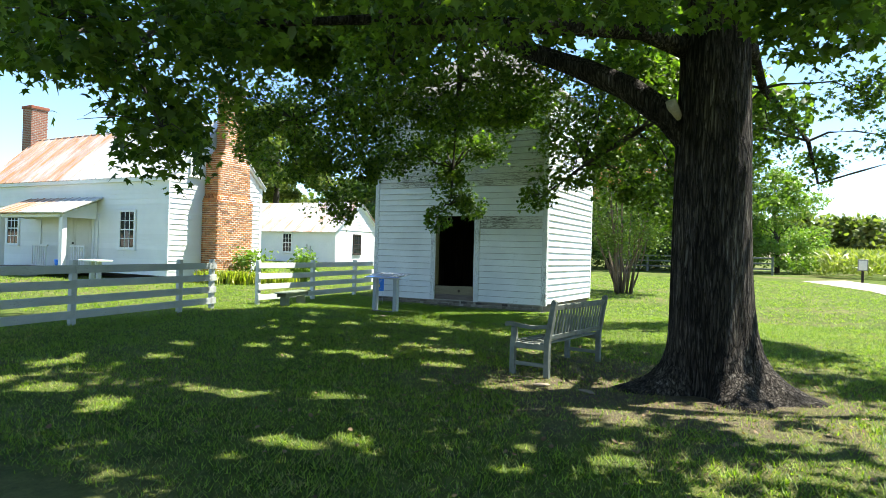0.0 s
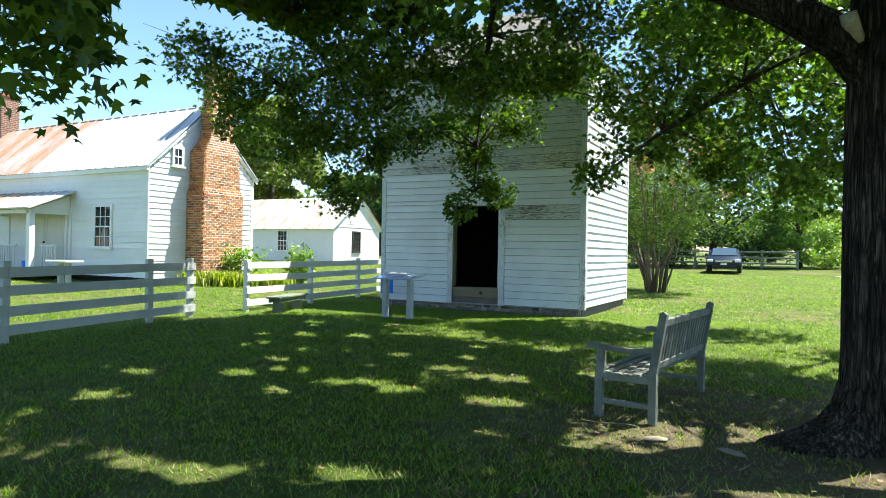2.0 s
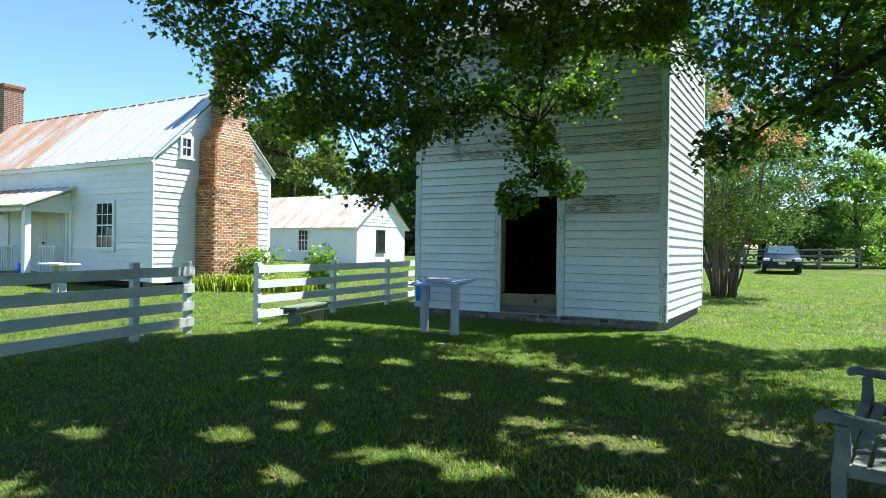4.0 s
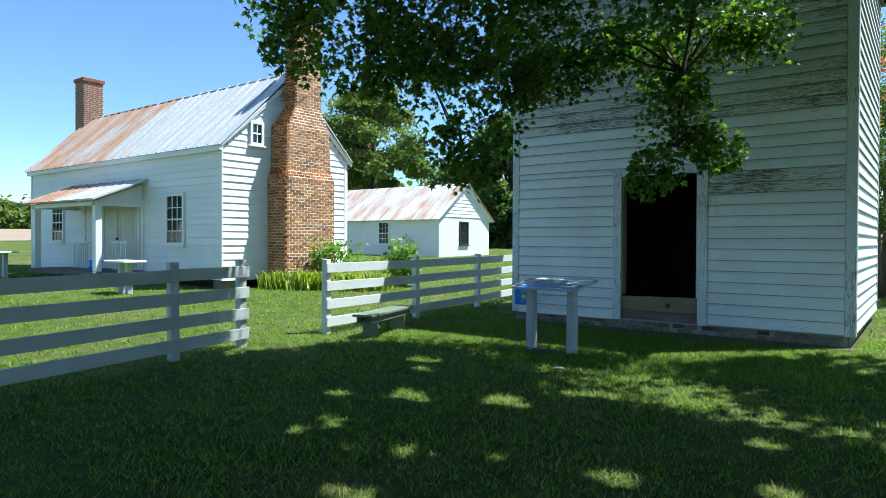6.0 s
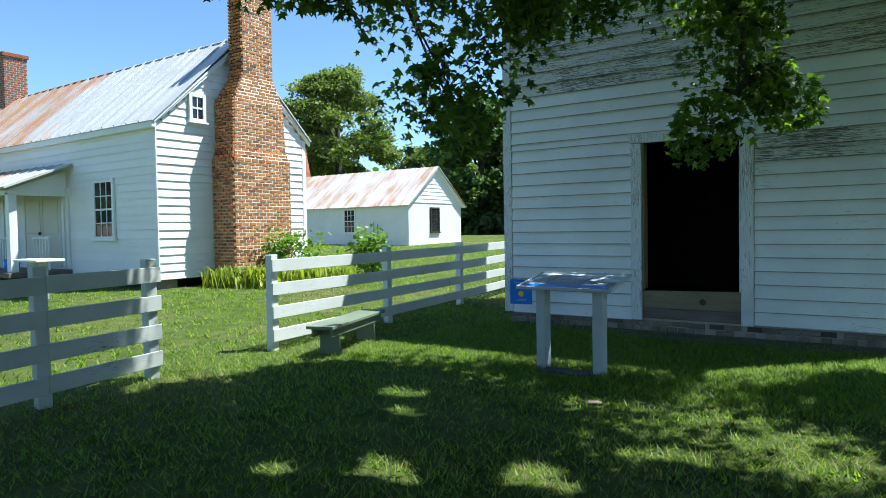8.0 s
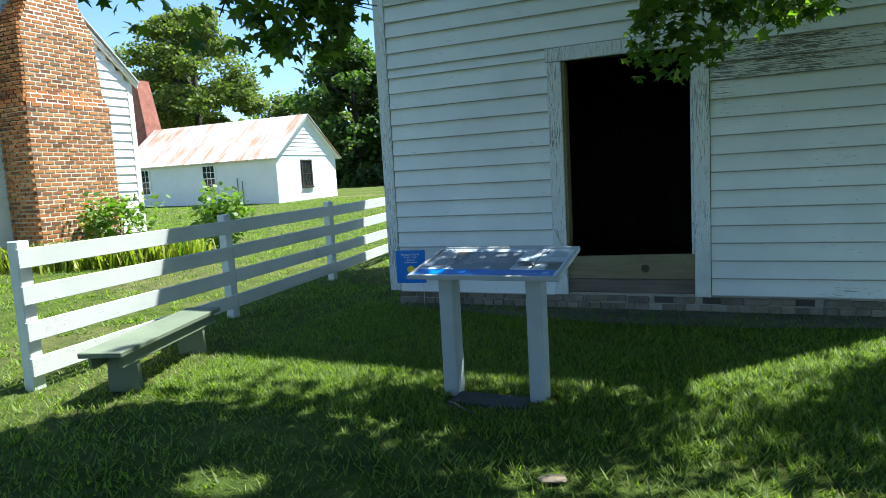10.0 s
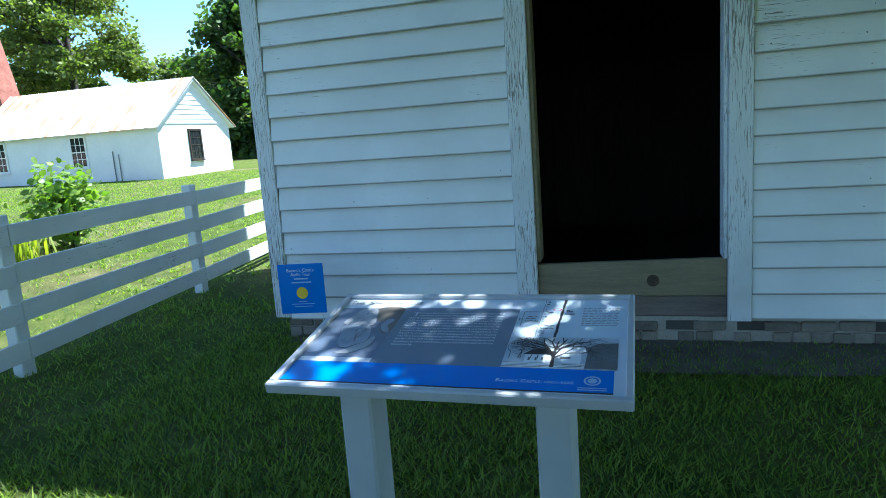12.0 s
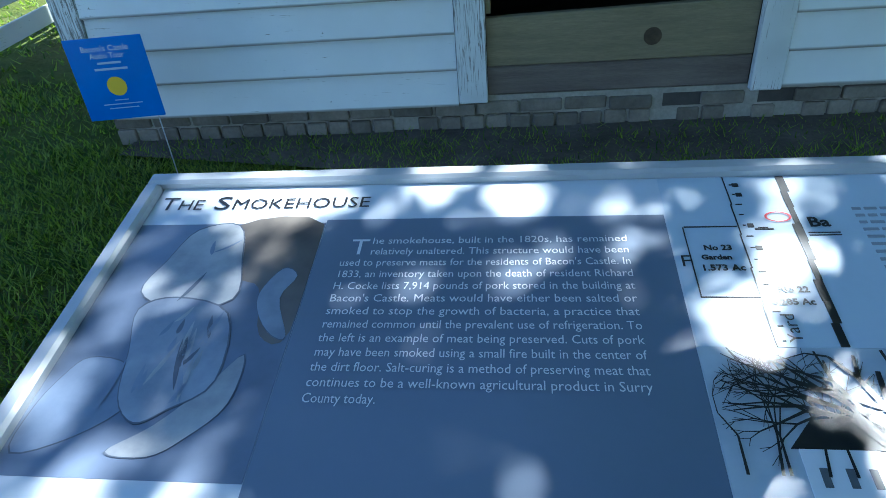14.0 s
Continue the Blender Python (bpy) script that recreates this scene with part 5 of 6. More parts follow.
def big_tree():
    tx, ty = -0.68, 8.40
    g = ground_z(tx, ty)
    t = thing("maple_tree", (tx, ty, g), 0, "huge old shade tree with furrowed bark and drooping leafy limbs", "tree")
    # trunk with a flared, lobed foot
    n, zs = 72, [-0.15, 0.0, 0.08, 0.18, 0.32, 0.5, 0.75, 1.05, 1.4, 1.8, 2.2, 2.6, 3.0, 3.5, 4.0, 4.7, 5.5, 6.5, 8.0, 9.5]
    bm = bmesh.new()
    rings = []
    for z in zs:
        ring = []
        base = 0.44 - 0.010 * z if z < 3.2 else max(0.15, 0.408 - 0.045 * (z - 3.2))
        flare = 0.66 * math.exp(-max(z, 0) / 0.17) + 0.15 * math.exp(-max(z, 0) / 0.6)
        lean = 1 - math.exp(-max(z, 0) / 0.5)
        for k in range(n):
            a = 2 * math.pi * k / n
            lobes = 0.55 + 0.45 * math.cos(5 * a + 0.6) * 0.7 + 0.25 * math.cos(3 * a + 2.0)
            r = base + flare * max(0.12, lobes)
            r += 0.020 * noise.noise((math.cos(a) * 5, math.sin(a) * 5, z * 0.5)) * 1.6 + 0.018 * abs(math.sin(a * 18 + 2.2 * noise.noise((a, z * 0.8, 1))))
            if abs(z - 2.5) < 0.5:
                r += 0.09 * math.exp(-((a - 5.6) / 0.35) ** 2) * math.exp(-((z - 2.5) / 0.25) ** 2)
            ring.append(bm.verts.new((r * math.cos(a) - 0.19 * lean, r * math.sin(a) - 0.10 * lean, z)))
        rings.append(ring)
    for k in range(len(zs) - 1):
        for s in range(n):
            bm.faces.new((rings[k][s], rings[k][(s + 1) % n], rings[k + 1][(s + 1) % n], rings[k + 1][s]))
    bm.faces.new(rings[-1])
    for f in bm.faces:
        f.smooth = True
    part("trunk", bm, M_BARK, t, "massive trunk with deep bark furrows")
    o = Vector((tx, ty, g))

    def w(*p):
        return Vector(p) - o

    hubs = []

    def add(pts, r0, r1):
        limb(t, pts, r0, r1, 12, M_BARK if r0 > 0.11 else None)
        hubs.extend(pts[2:])

    # the heavy limbs
    add([w(-0.95, 8.25, 2.7), w(-1.33, 8.12, 3.2), w(-1.85, 8.12, 3.6), w(-2.4, 8.15, 3.9), w(-3.4, 8.5, 4.4), w(-4.6, 9.2, 5.0), w(-6.0, 10.2, 5.4), w(-7.6, 11.2, 5.3), w(-9.2, 11.8, 4.9), w(-10.3, 11.6, 4.5)], 0.19, 0.035)
    add([w(-4.6, 9.2, 5.0), w(-5.5, 10.6, 5.3), w(-6.3, 12.2, 5.2), w(-7.0, 13.4, 4.6), w(-7.4, 14.1, 3.6), w(-7.5, 14.2, 2.7)], 0.10, 0.012)
    add([w(-0.9, 8.35, 3.9), w(-1.6, 7.7, 4.15), w(-2.6, 6.9, 4.1), w(-3.6, 5.6, 3.9), w(-4.4, 4.2, 3.5), w(-4.7, 3.2, 2.9)], 0.13, 0.012)
    add([w(-0.7, 8.7, 3.6), w(-1.3, 9.6, 3.7), w(-2.2, 10.4, 3.5), w(-3.2, 11.0, 3.1), w(-4.2, 11.3, 2.5)], 0.09, 0.01)
    add([w(-0.6, 8.7, 4.2), w(-0.6, 10.2, 4.6), w(-0.5, 12.0, 4.4), w(0.2, 14.0, 3.8), w(0.4, 15.0, 3.1)], 0.13, 0.015)
    add([w(-0.4, 8.4, 4.6), w(1.0, 9.0, 5.4), w(2.6, 9.8, 5.6), w(4.6, 10.5, 5.2), w(6.4, 11.0, 4.6)], 0.16, 0.02)
    add([w(-0.5, 8.1, 4.4), w(0.2, 6.6, 5.0), w(0.8, 4.8, 5.0), w(1.4, 2.6, 4.6)], 0.12, 0.02)
    add([w(-0.6, 8.4, 6.0), w(-2.5, 9.5, 8.0), w(-4.5, 10.0, 9.5)], 0.14, 0.03)
    add([w(-0.6, 8.4, 6.5), w(1.0, 9.5, 9.0), w(2.4, 10.5, 11.0)], 0.13, 0.03)
    add([w(-0.6, 8.4, 6.0), w(-1.2, 6.4, 8.0), w(-1.5, 4.6, 9.5)], 0.13, 0.03)
    stub = bmesh.new()
    tube(stub, [w(-1.25, 8.05, 3.16), w(-1.31, 7.95, 3.37)], 0.075, 0.062, 12)
    part("sawn_stub", stub, noisy("sawn_wood", (0.36, 0.30, 0.22), (0.5, 0.43, 0.32), 10, 0.8), t, "pale sawn limb stub")
    # drooping sprays seen close by
    sprays = []
    west = [(-10.6, 10.7, 4.5, .75), (-10.7, 9.8, 4.8, .7), (-10.6, 12.0, 5.0, .75), (-8.8, 10.9, 5.1, .9), (-9.6, 10.9, 3.35, .75), (-9.1, 11.5, 3.6, .85), (-9.3, 13.3, 4.0, .75), (-9.45, 12.2, 2.68, .62), (-9.55, 12.6, 2.35, .35),
            (-9.9, 11.6, 4.2, .8), (-8.3, 12.0, 4.4, .95), (-8.0, 10.6, 4.2, .85), (-7.4, 11.8, 5.0, 1.0), (-8.9, 12.6, 3.4, .7), (-7.2, 10.2, 4.4, .8), (-6.4, 11.3, 4.4, .85), (-10.1, 12.6, 3.9, .6), (-10.9, 10.8, 3.75, .45), (-11.1, 11.0, 4.4, .55)
            ]
    front = [(-7.75, 13.9, 2.38, .40), (-7.35, 14.45, 2.85, .48), (-7.5, 14.2, 3.4, .55), (-6.8, 14.6, 4.1, .6), (-8.4, 14.0, 4.1, .65), (-7.4, 13.7, 4.7, .85), (-6.3, 13.5, 5.0, .9), (-8.9, 13.7, 3.8, .55), (-5.4, 12.6, 4.6, .85), (-7.1, 14.75, 2.6, .36)]
    # thin and shade: extra clumps added to put shade on sign, fence and lawn
    thin = [(-7.3, 15.2, 4.4, .42), (-7.9, 14.9, 4.0, .6), (-8.25, 14.9, 4.3, .62), (-6.9, 15.4, 5.1, .4), (-9.8, 12.6, 6.4, .9), (-9.9, 10.6, 6.3, .9), (-9.2, 9.0, 6.8, .9), (-8.6, 7.4, 6.6, .9), (-4.2, 15.0, 4.3, .8), (-3.3, 15.8, 4.9, .9), (-5.2, 15.2, 4.8, .7), (-4.4, 16.2, 5.6, .9), (-5.9, 15.1, 5.2, .7), (-2.6, 15.0, 4.7, .9)]
    shade = [(-2.5, 10.0, 6.5, 1.1), (-3.8, 10.6, 7.0, 1.1), (-3.0, 9.2, 7.5, 1.1), (-4.6, 9.8, 6.8, 1.0), (-1.6, 11.0, 7.2, 1.1), (-5.6, 10.8, 6.6, 1.0), (-4.0, 8.4, 6.4, 1.0)]
    near = [(-4.3, 3.35, 2.42, .52), (-4.65, 2.75, 2.95, .6), (-3.7, 3.3, 3.15, .6), (-5.3, 3.4, 3.3, .7), (-5.6, 2.5, 3.2, .6), (-3.9, 5.9, 3.5, .7), (-2.9, 5.0, 3.9, .8), (-1.8, 4.4, 3.5, .6), (-0.5, 4.8, 3.65, .65), (0.6, 5.8, 3.7, .75), (-1.3, 5.8, 4.1, .8), (-5.2, 7.0, 4.5, .6), (-3.4, 7.0, 4.4, .8)]
    near += [(-3.95, 2.3, 2.85, .45), (-3.8, 2.6, 2.78, .4), (-4.0, 3.2, 3.1, .5), (-4.1, 3.75, 3.1, .45), (-4.8, 3.75, 2.5, .42), (-4.75, 3.5, 2.75, .45), (-0.05, 5.2, 3.3, .5), (0.25, 5.0, 3.15, .4)]
    east = [(-4.15, 11.25, 2.62, .42), (-3.4, 10.95, 3.0, .58), (-5.1, 12.6, 4.5, .6), (-2.5, 10.7, 3.35, .7), (-3.9, 12.0, 3.8, .7), (-1.8, 11.6, 3.3, .72), (-0.9, 12.7, 3.4, .8), (-2.6, 12.6, 3.8, .8), (0.4, 14.7, 3.45, .7), (1.6, 13.6, 3.7, .55), (2.6, 12.0, 4.0, .55), (0.9, 12.0, 4.2, .7), (3.4, 14.6, 3.6, .55), (-4.6, 10.2, 4.6, .85), (4.2, 11.0, 3.8, .55), (-2.0, 9.7, 4.1, .8), (-3.0, 11.4, 4.4, .9), (-1.2, 10.7, 4.3, .9)]
    east += [(-2.2, 13.4, 4.6, .9), (-3.6, 13.3, 5.0, .9), (-0.4, 11.4, 3.7, .7), (-4.4, 12.0, 5.2, .8), (-1.6, 12.6, 4.6, .8), (-1.7, 10.8, 2.8, .6), (-1.1, 11.6, 2.95, .65), (-2.6, 11.9, 2.75, .6), (-2.2, 12.3, 2.5, .6), (-1.6, 11.9, 2.4, .55), (-3.0, 12.3, 3.2, .6), (-1.2, 12.6, 2.6, .6)]
    for group, dense in ((west, 640), (front, 820), (near, 600), (east, 480)):
        sprays += [(*c, dense) for c in group]
    sprays += [(*c, 350) for c in thin] + [(*c, 420) for c in shade]
    rs = np.random.RandomState(11)
    # holes cut through the foliage along the sun's line, to fleck the lawn
    gs = np.random.RandomState(5)
    gx, gy, gr = gs.uniform(-8.5, 2.0, 62), gs.uniform(1.5, 8.2, 62), gs.uniform(0.17, 0.31, 62)
    gx, gy, gr = np.append(gx, gs.uniform(-10.0, -3.0, 30)), np.append(gy, gs.uniform(8.4, 12.6, 30)), np.append(gr, gs.uniform(0.12, 0.28, 30))
    # and finer ones, cut to let sun spots onto the sign
    gx, gy, gr = np.append(gx, gs.uniform(-9.8, -8.75, 9)), np.append(gy, gs.uniform(12.9, 13.6, 9)), np.append(gr, gs.uniform(0.035, 0.06, 9))
    # wider holes, cut to light the ground before the trunk
    gx, gy, gr = np.append(gx, (-0.7, -0.1, 0.6, -1.5)), np.append(gy, (7.0, 6.5, 7.3, 6.3)), np.append(gr, (0.42, 0.4, 0.36, 0.32))

    def gappy(p):
        sx, sy = p[:, 0] + tx - 0.36 * p[:, 2], p[:, 1] + ty - 0.375 * p[:, 2]
        hit = np.hypot((sx[:, None] - gx) * 0.8, (sy[:, None] - gy) * 1.15) < gr
        return ~hit.any(axis=1)

    chunks = []
    twigs = bmesh.new()
    for x, y, z, r, dense in sprays:
        c = np.array((x, y, z)) - np.array(o)
        n2 = int(2.5 * dense * r * r) + 100
        p = clump_points(rs, c, r, n2, 0.78)
        size = rs.uniform(0.050, 0.098, n2)
        keep = gappy(p)
        chunks.append(leaves(rs, p[keep], size[keep], MAPLE, MAPLE_F, 0.65, 0.55))
        cv = Vector(c)
        h = min(hubs, key=lambda q: (q - cv).length)
        if (h - cv).length < 4.5:
            tube(twigs, arc_points(h, cv, 0.15, 5, 0.06, rng), 0.025, 0.007, 5)
            for _ in range(5):
                e = cv + Vector((rng.uniform(-r, r), rng.uniform(-r, r), rng.uniform(-r, r) * 0.6))
                tube(twigs, arc_points(cv, e, 0.05, 3, 0.02, rng), 0.007, 0.003, 4)
    tagged(part("twig_mass", twigs, M_BRANCH, t), kind="stuff")
    v, f = gather(chunks)
    part_mesh("drooping_leaves", tri_mesh("drooping_leaves", v, f), M_LEAF, t)
    # the high crown
    chunks = []
    cx2, cy2 = -1.4, 7.8
    n3 = 0
    while n3 < 230:
        a, q = rs.uniform(0, 2 * np.pi), np.sqrt(rs.uniform(0, 1))
        R = 9.4
        x, y = cx2 + R * q * np.cos(a), cy2 + R * q * np.sin(a)
        low = 5.7 if x < -1.5 else 4.9
        top = 6.4 + 8.0 * np.sqrt(max(0.0, 1 - q * q))
        z = low + (top - low) * rs.uniform(0, 1) ** 1.3
        r = rs.uniform(0.75, 1.25)
        skip = 0.72 if x > 0.5 else 0.40 if y < 5.5 else 0.05
        if y > 12.5:
            skip = 0.97 if x < -3.5 else 0.55
        if rs.uniform() < skip:
            continue
        n2 = int(380 * r * r)
        p = clump_points(rs, (x - o.x, y - o.y, z - o.z), r, n2, 0.6)
        size = rs.uniform(0.15, 0.24, n2)
        keep = gappy(p)
        chunk = leaves(rs, p[keep], size[keep], WIDE, WIDE_F, 0.5, 0.6)
        n3 += 1
        # some clumps are dropped on this side to let more sun through
        if not (y > 9.3 and x > -3.4 and n3 % 5 < 1):
            chunks.append(chunk)
    # unseen clumps added high over the smokehouse front, to shade wall and lawn
    for k in range(18):
        c = (rs.uniform(-9.0, -3.0) - o.x, rs.uniform(12.0, 15.2) - o.y, rs.uniform(7.4, 9.4) - o.z)
        p = clump_points(rs, c, rs.uniform(0.8, 1.2), 380, 0.6)
        keep = gappy(p)
        chunks.append(leaves(rs, p[keep], rs.uniform(0.15, 0.24, 380)[keep], WIDE, WIDE_F, 0.5, 0.6))
    # further unseen clumps, added to break up the sunlit patch of lawn
    for k in range(7):
        c = (rs.uniform(-4.6, -1.6) - o.x, rs.uniform(15.0, 16.6) - o.y, rs.uniform(7.2, 8.6) - o.z)
        p = clump_points(rs, c, rs.uniform(0.7, 1.1), 210, 0.6)
        chunks.append(leaves(rs, p, rs.uniform(0.13, 0.2, 210), WIDE, WIDE_F, 0.5, 0.6))
    # a small leaf clump added to block the sun from the sign's text
    p = clump_points(rs, (-7.72 - o.x, 14.74 - o.y, 4.3 - o.z), 0.27, 110, 0.7)
    chunks.append(leaves(rs, p, rs.uniform(0.075, 0.12, 110), MAPLE, MAPLE_F, 0.65, 0.55))
    v, f = gather(chunks)
    part_mesh("crown", tri_mesh("crown", v, f), M_LEAF, t)
    return t


big_tree()


def leafy_tree(name, x, y, height, radius, label, mat, seed, leaf=0.45, n_clumps=60, per=120, trunk_r=0.35, low=0.25, category="tree", group="", flat=0.7):
    rs = np.random.RandomState(seed)
    r2 = random.Random(seed)
    g = ground_z(x, y)
    t = thing(name, (x, y, g), 0, label, category, group)
    bm = bmesh.new()
    tube(bm, [(0, 0, -0.2), (r2.uniform(-.1, .1), 0, height * 0.2), (r2.uniform(-.3, .3), r2.uniform(-.3, .3), height * 0.5), (r2.uniform(-.5, .5), 0, height * 0.85)], trunk_r, trunk_r * 0.25, 9, 0.06, r2)
    for k in range(9):
        a = r2.uniform(0, 6.28)
        z0 = height * r2.uniform(low + 0.03, 0.65)
        e = Vector((math.cos(a) * radius * 0.75, math.sin(a) * radius * 0.75, min(height * 0.9, z0 + radius * r2.uniform(0.2, 0.6))))
        tube(bm, arc_points((0, 0, z0), e, 0.3, 5, radius * 0.04, r2), trunk_r * 0.35, trunk_r * 0.06, 5)
    part("trunk", bm, M_BRANCH, t)
    chunks = []
    for k in range(n_clumps):
        u = rs.uniform(0, 1)
        z = height * (low + (0.97 - low) * u)
        env = radius * (math.sin(math.pi * min(0.97, 0.22 + 0.78 * u)) ** 0.6)
        a, q = rs.uniform(0, 2 * np.pi), np.sqrt(rs.uniform(0.1, 1))
        r = radius * rs.uniform(0.18, 0.32)
        p = clump_points(rs, (env * q * np.cos(a), env * q * np.sin(a), z), r, per, flat)
        chunks.append(leaves(rs, p, rs.uniform(leaf * 0.7, leaf * 1.3, per), OVAL if leaf < 0.3 else WIDE, OVAL_F if leaf < 0.3 else WIDE_F, 0.4, 0.8))
    v, f = gather(chunks)
    part_mesh("crown", tri_mesh("crown", v, f), mat, t)
    return t


leafy_tree("oak_tree", -66.5, 71.4, 21.5, 8.6, "large spreading tree behind the outbuilding in full leaf", M_LEAFFAR, 21, 0.34, 75, 420, 0.7, 0.36, flat=0.5)
leafy_tree("oak_tree", -50.0, 68, 9.0, 5.0, "rounded green tree behind the outbuilding", M_LEAFFAR, 22, 0.34, 80, 260, 0.5, 0.05)
leafy_tree("oak_tree", -44.0, 70, 9.5, 5.0, "green tree in the belt behind the outbuilding", M_LEAFFAR, 23, 0.34, 80, 260, 0.5, 0.05)
leafy_tree("oak_tree", -76.0, 78, 15.0, 7.5, "green tree in the belt behind the white house", M_LEAFFAR, 24, 0.36, 80, 260, 0.5, 0.05)
leafy_tree("cedar_tree", -36.0, 57, 12.0, 4.6, "dark green cedar standing past the outbuilding", M_LEAFDARK, 25, 0.35, 110, 170, 0.4, 0.02)
leafy_tree("cedar_tree", -31.5, 60, 12.5, 5.0, "dark green cedar behind the smokehouse", M_LEAFDARK, 26, 0.35, 110, 170, 0.4, 0.02)
leafy_tree("cedar_tree", -26.0, 62, 12.0, 5.0, "dark green cedar behind the smokehouse", M_LEAFDARK, 27, 0.35, 90, 150, 0.4, 0.02)
leafy_tree("oak_tree", -1.0, 53, 7.5, 3.2, "leafy young tree at the edge of the lawn", M_LEAFLIGHT, 28, 0.2, 80, 260, 0.2, 0.06)
leafy_tree("oak_tree", -6.5, 52, 10.0, 4.8, "dark leafy tree behind the parked car", M_LEAFDARK, 29, 0.22, 100, 300, 0.3, 0.08)
leafy_tree("oak_tree", -12.5, 50, 10.5, 5.0, "dark leafy tree behind the parked car", M_LEAFDARK, 30, 0.22, 100, 300, 0.3, 0.06)
leafy_tree("oak_tree", -19.0, 56, 12.0, 5.5, "dark leafy tree behind the smokehouse", M_LEAFDARK, 31, 0.22, 100, 300, 0.3, 0.06)


# crape myrtle with many stems and pink panicles
def crape_myrtle(x, y):
    rs = np.random.RandomState(41)
    r2 = random.Random(41)
    t = thing("crape_myrtle", (x, y, ground_z(x, y)), 0, "tall many-stemmed crape myrtle with pink blossom", "shrub")
    tips = []
    for k in range(17):
        a = 2 * math.pi * k / 17 + r2.uniform(-0.2, 0.2)
        s = r2.uniform(0.4, 2.3)
        e = Vector((math.cos(a) * s, math.sin(a) * s, r2.uniform(3.6, 5.2)))
        b0 = Vector((math.cos(a) * 0.45 * r2.random(), math.sin(a) * 0.45 * r2.random(), -0.1))
        pts = arc_points(b0, e, 0.0, 6, 0.09, r2)
        for q in pts[1:-1]:
            q.x *= 0.9
        limb(t, pts, r2.uniform(0.035, 0.075), 0.014, 6, M_PALEBARK, "stem")
        tips.append(e)
    chunks, pinks = [], []
    for k in range(150):
        q = rs.normal(0, 1, 3)
        q *= rs.uniform(0.3, 1.0) ** 0.5 / np.linalg.norm(q)
        c = np.array((2.5 * q[0], 2.5 * q[1], 4.2 + 3.1 * q[2]))
        p = clump_points(rs, c, rs.uniform(0.4, 0.75), 190, 0.9)
        chunks.append(leaves(rs, p, rs.uniform(0.06, 0.11, 190), OVAL, OVAL_F, 0.2, 0.9))
    for k in range(60):
        a, q = rs.uniform(0, 6.28), rs.uniform(0.2, 2.6)
        c = (q * np.cos(a), q * np.sin(a), rs.uniform(4.2, 7.4) - q * 0.35)
        p = clump_points(rs, c, rs.uniform(0.14, 0.26), 70, 1.3)
        pinks.append(leaves(rs, p, rs.uniform(0.05, 0.09, 70), OVAL, OVAL_F, 0.0, 1.0))
    v, f = gather(chunks)
    part_mesh("foliage", tri_mesh("foliage", v, f), M_LEAFSHRUB, t)
    v, f = gather(pinks)
    part_mesh("blossom", tri_mesh("blossom", v, f), M_PINK, t, "pink flower clusters")
    return t


crape_myrtle(-5.9, 25.6)


# planting at the foot of the chimney
def shrub(name, x, y, r, h, n, leaf, mat, label, seed, shape=WIDE, faces=WIDE_F):
    rs = np.random.RandomState(seed)
    r2 = random.Random(seed)
    t = thing(name, (x, y, ground_z(x, y)), 0, label, "plant")
    bm = bmesh.new()
    for k in range(9):
        a = r2.uniform(0, 6.28)
        tube(bm, arc_points((0.1 * math.cos(a), 0.1 * math.sin(a), -0.05), (r * 0.8 * math.cos(a) * r2.random(), r * 0.8 * math.sin(a) * r2.random(), h * r2.uniform(0.5, 0.9)), 0.05, 4, 0.03, r2), 0.014, 0.004, 5)
    part("stems", bm, M_BRANCH, t)
    p = clump_points(rs, (0, 0, h * 0.55), 1.0, n, 1.0)
    p[:, 0] *= r
    p[:, 1] *= r
    p[:, 2] = h * 0.55 + (p[:, 2] - h * 0.55) * h * 0.48
    v, f = leaves(rs, p, rs.uniform(leaf * 0.6, leaf * 1.3, n), shape, faces, 0.25, 0.8)
    part_mesh("leaves", tri_mesh("leaves", v, f), mat, t)
    return t


shrub("leafy_shrub", -17.6, 20.6, 0.55, 1.35, 750, 0.13, M_LEAFLIGHT, "bright green broad-leaved shrub beside the fence", 51)
shrub("leafy_shrub", -19.2, 19.2, 0.75, 1.5, 900, 0.11, M_LEAFLIGHT, "green shrub against the brick chimney", 52)
rs = np.random.RandomState(53)
lv = []
for k in range(1500):
    u = rs.uniform(0, 1)
    x, y = -20.1 + 2.9 * u + rs.normal(0, 0.15), 17.75 + 1.5 * u + rs.normal(0, 0.28)
    h = rs.uniform(0.28, 0.62)
    a = rs.uniform(0, 6.28)
    g = ground_z(x, y)
    d = np.array((math.cos(a), math.sin(a), 0.0))
    s = np.array((-math.sin(a), math.cos(a), 0.0)) * rs.uniform(0.012, 0.022)
    b0 = np.array((x, y, g))
    mid, tip = b0 + d * 0.10 + (0, 0, h * 0.75), b0 + d * rs.uniform(0.2, 0.4) + (0, 0, h * rs.uniform(0.75, 1.0))
    lv.append((np.array([b0 - s, b0 + s, mid + s, mid - s, tip]), np.array([(0, 1, 2), (0, 2, 3), (3, 2, 4)])))
v, f = gather(lv)
tagged(part_mesh("lily_bed", tri_mesh("lily_bed", v, f), M_YELLOW), "bed of yellow-green daylilies at the chimney foot", "flower bed", kind="stuff")


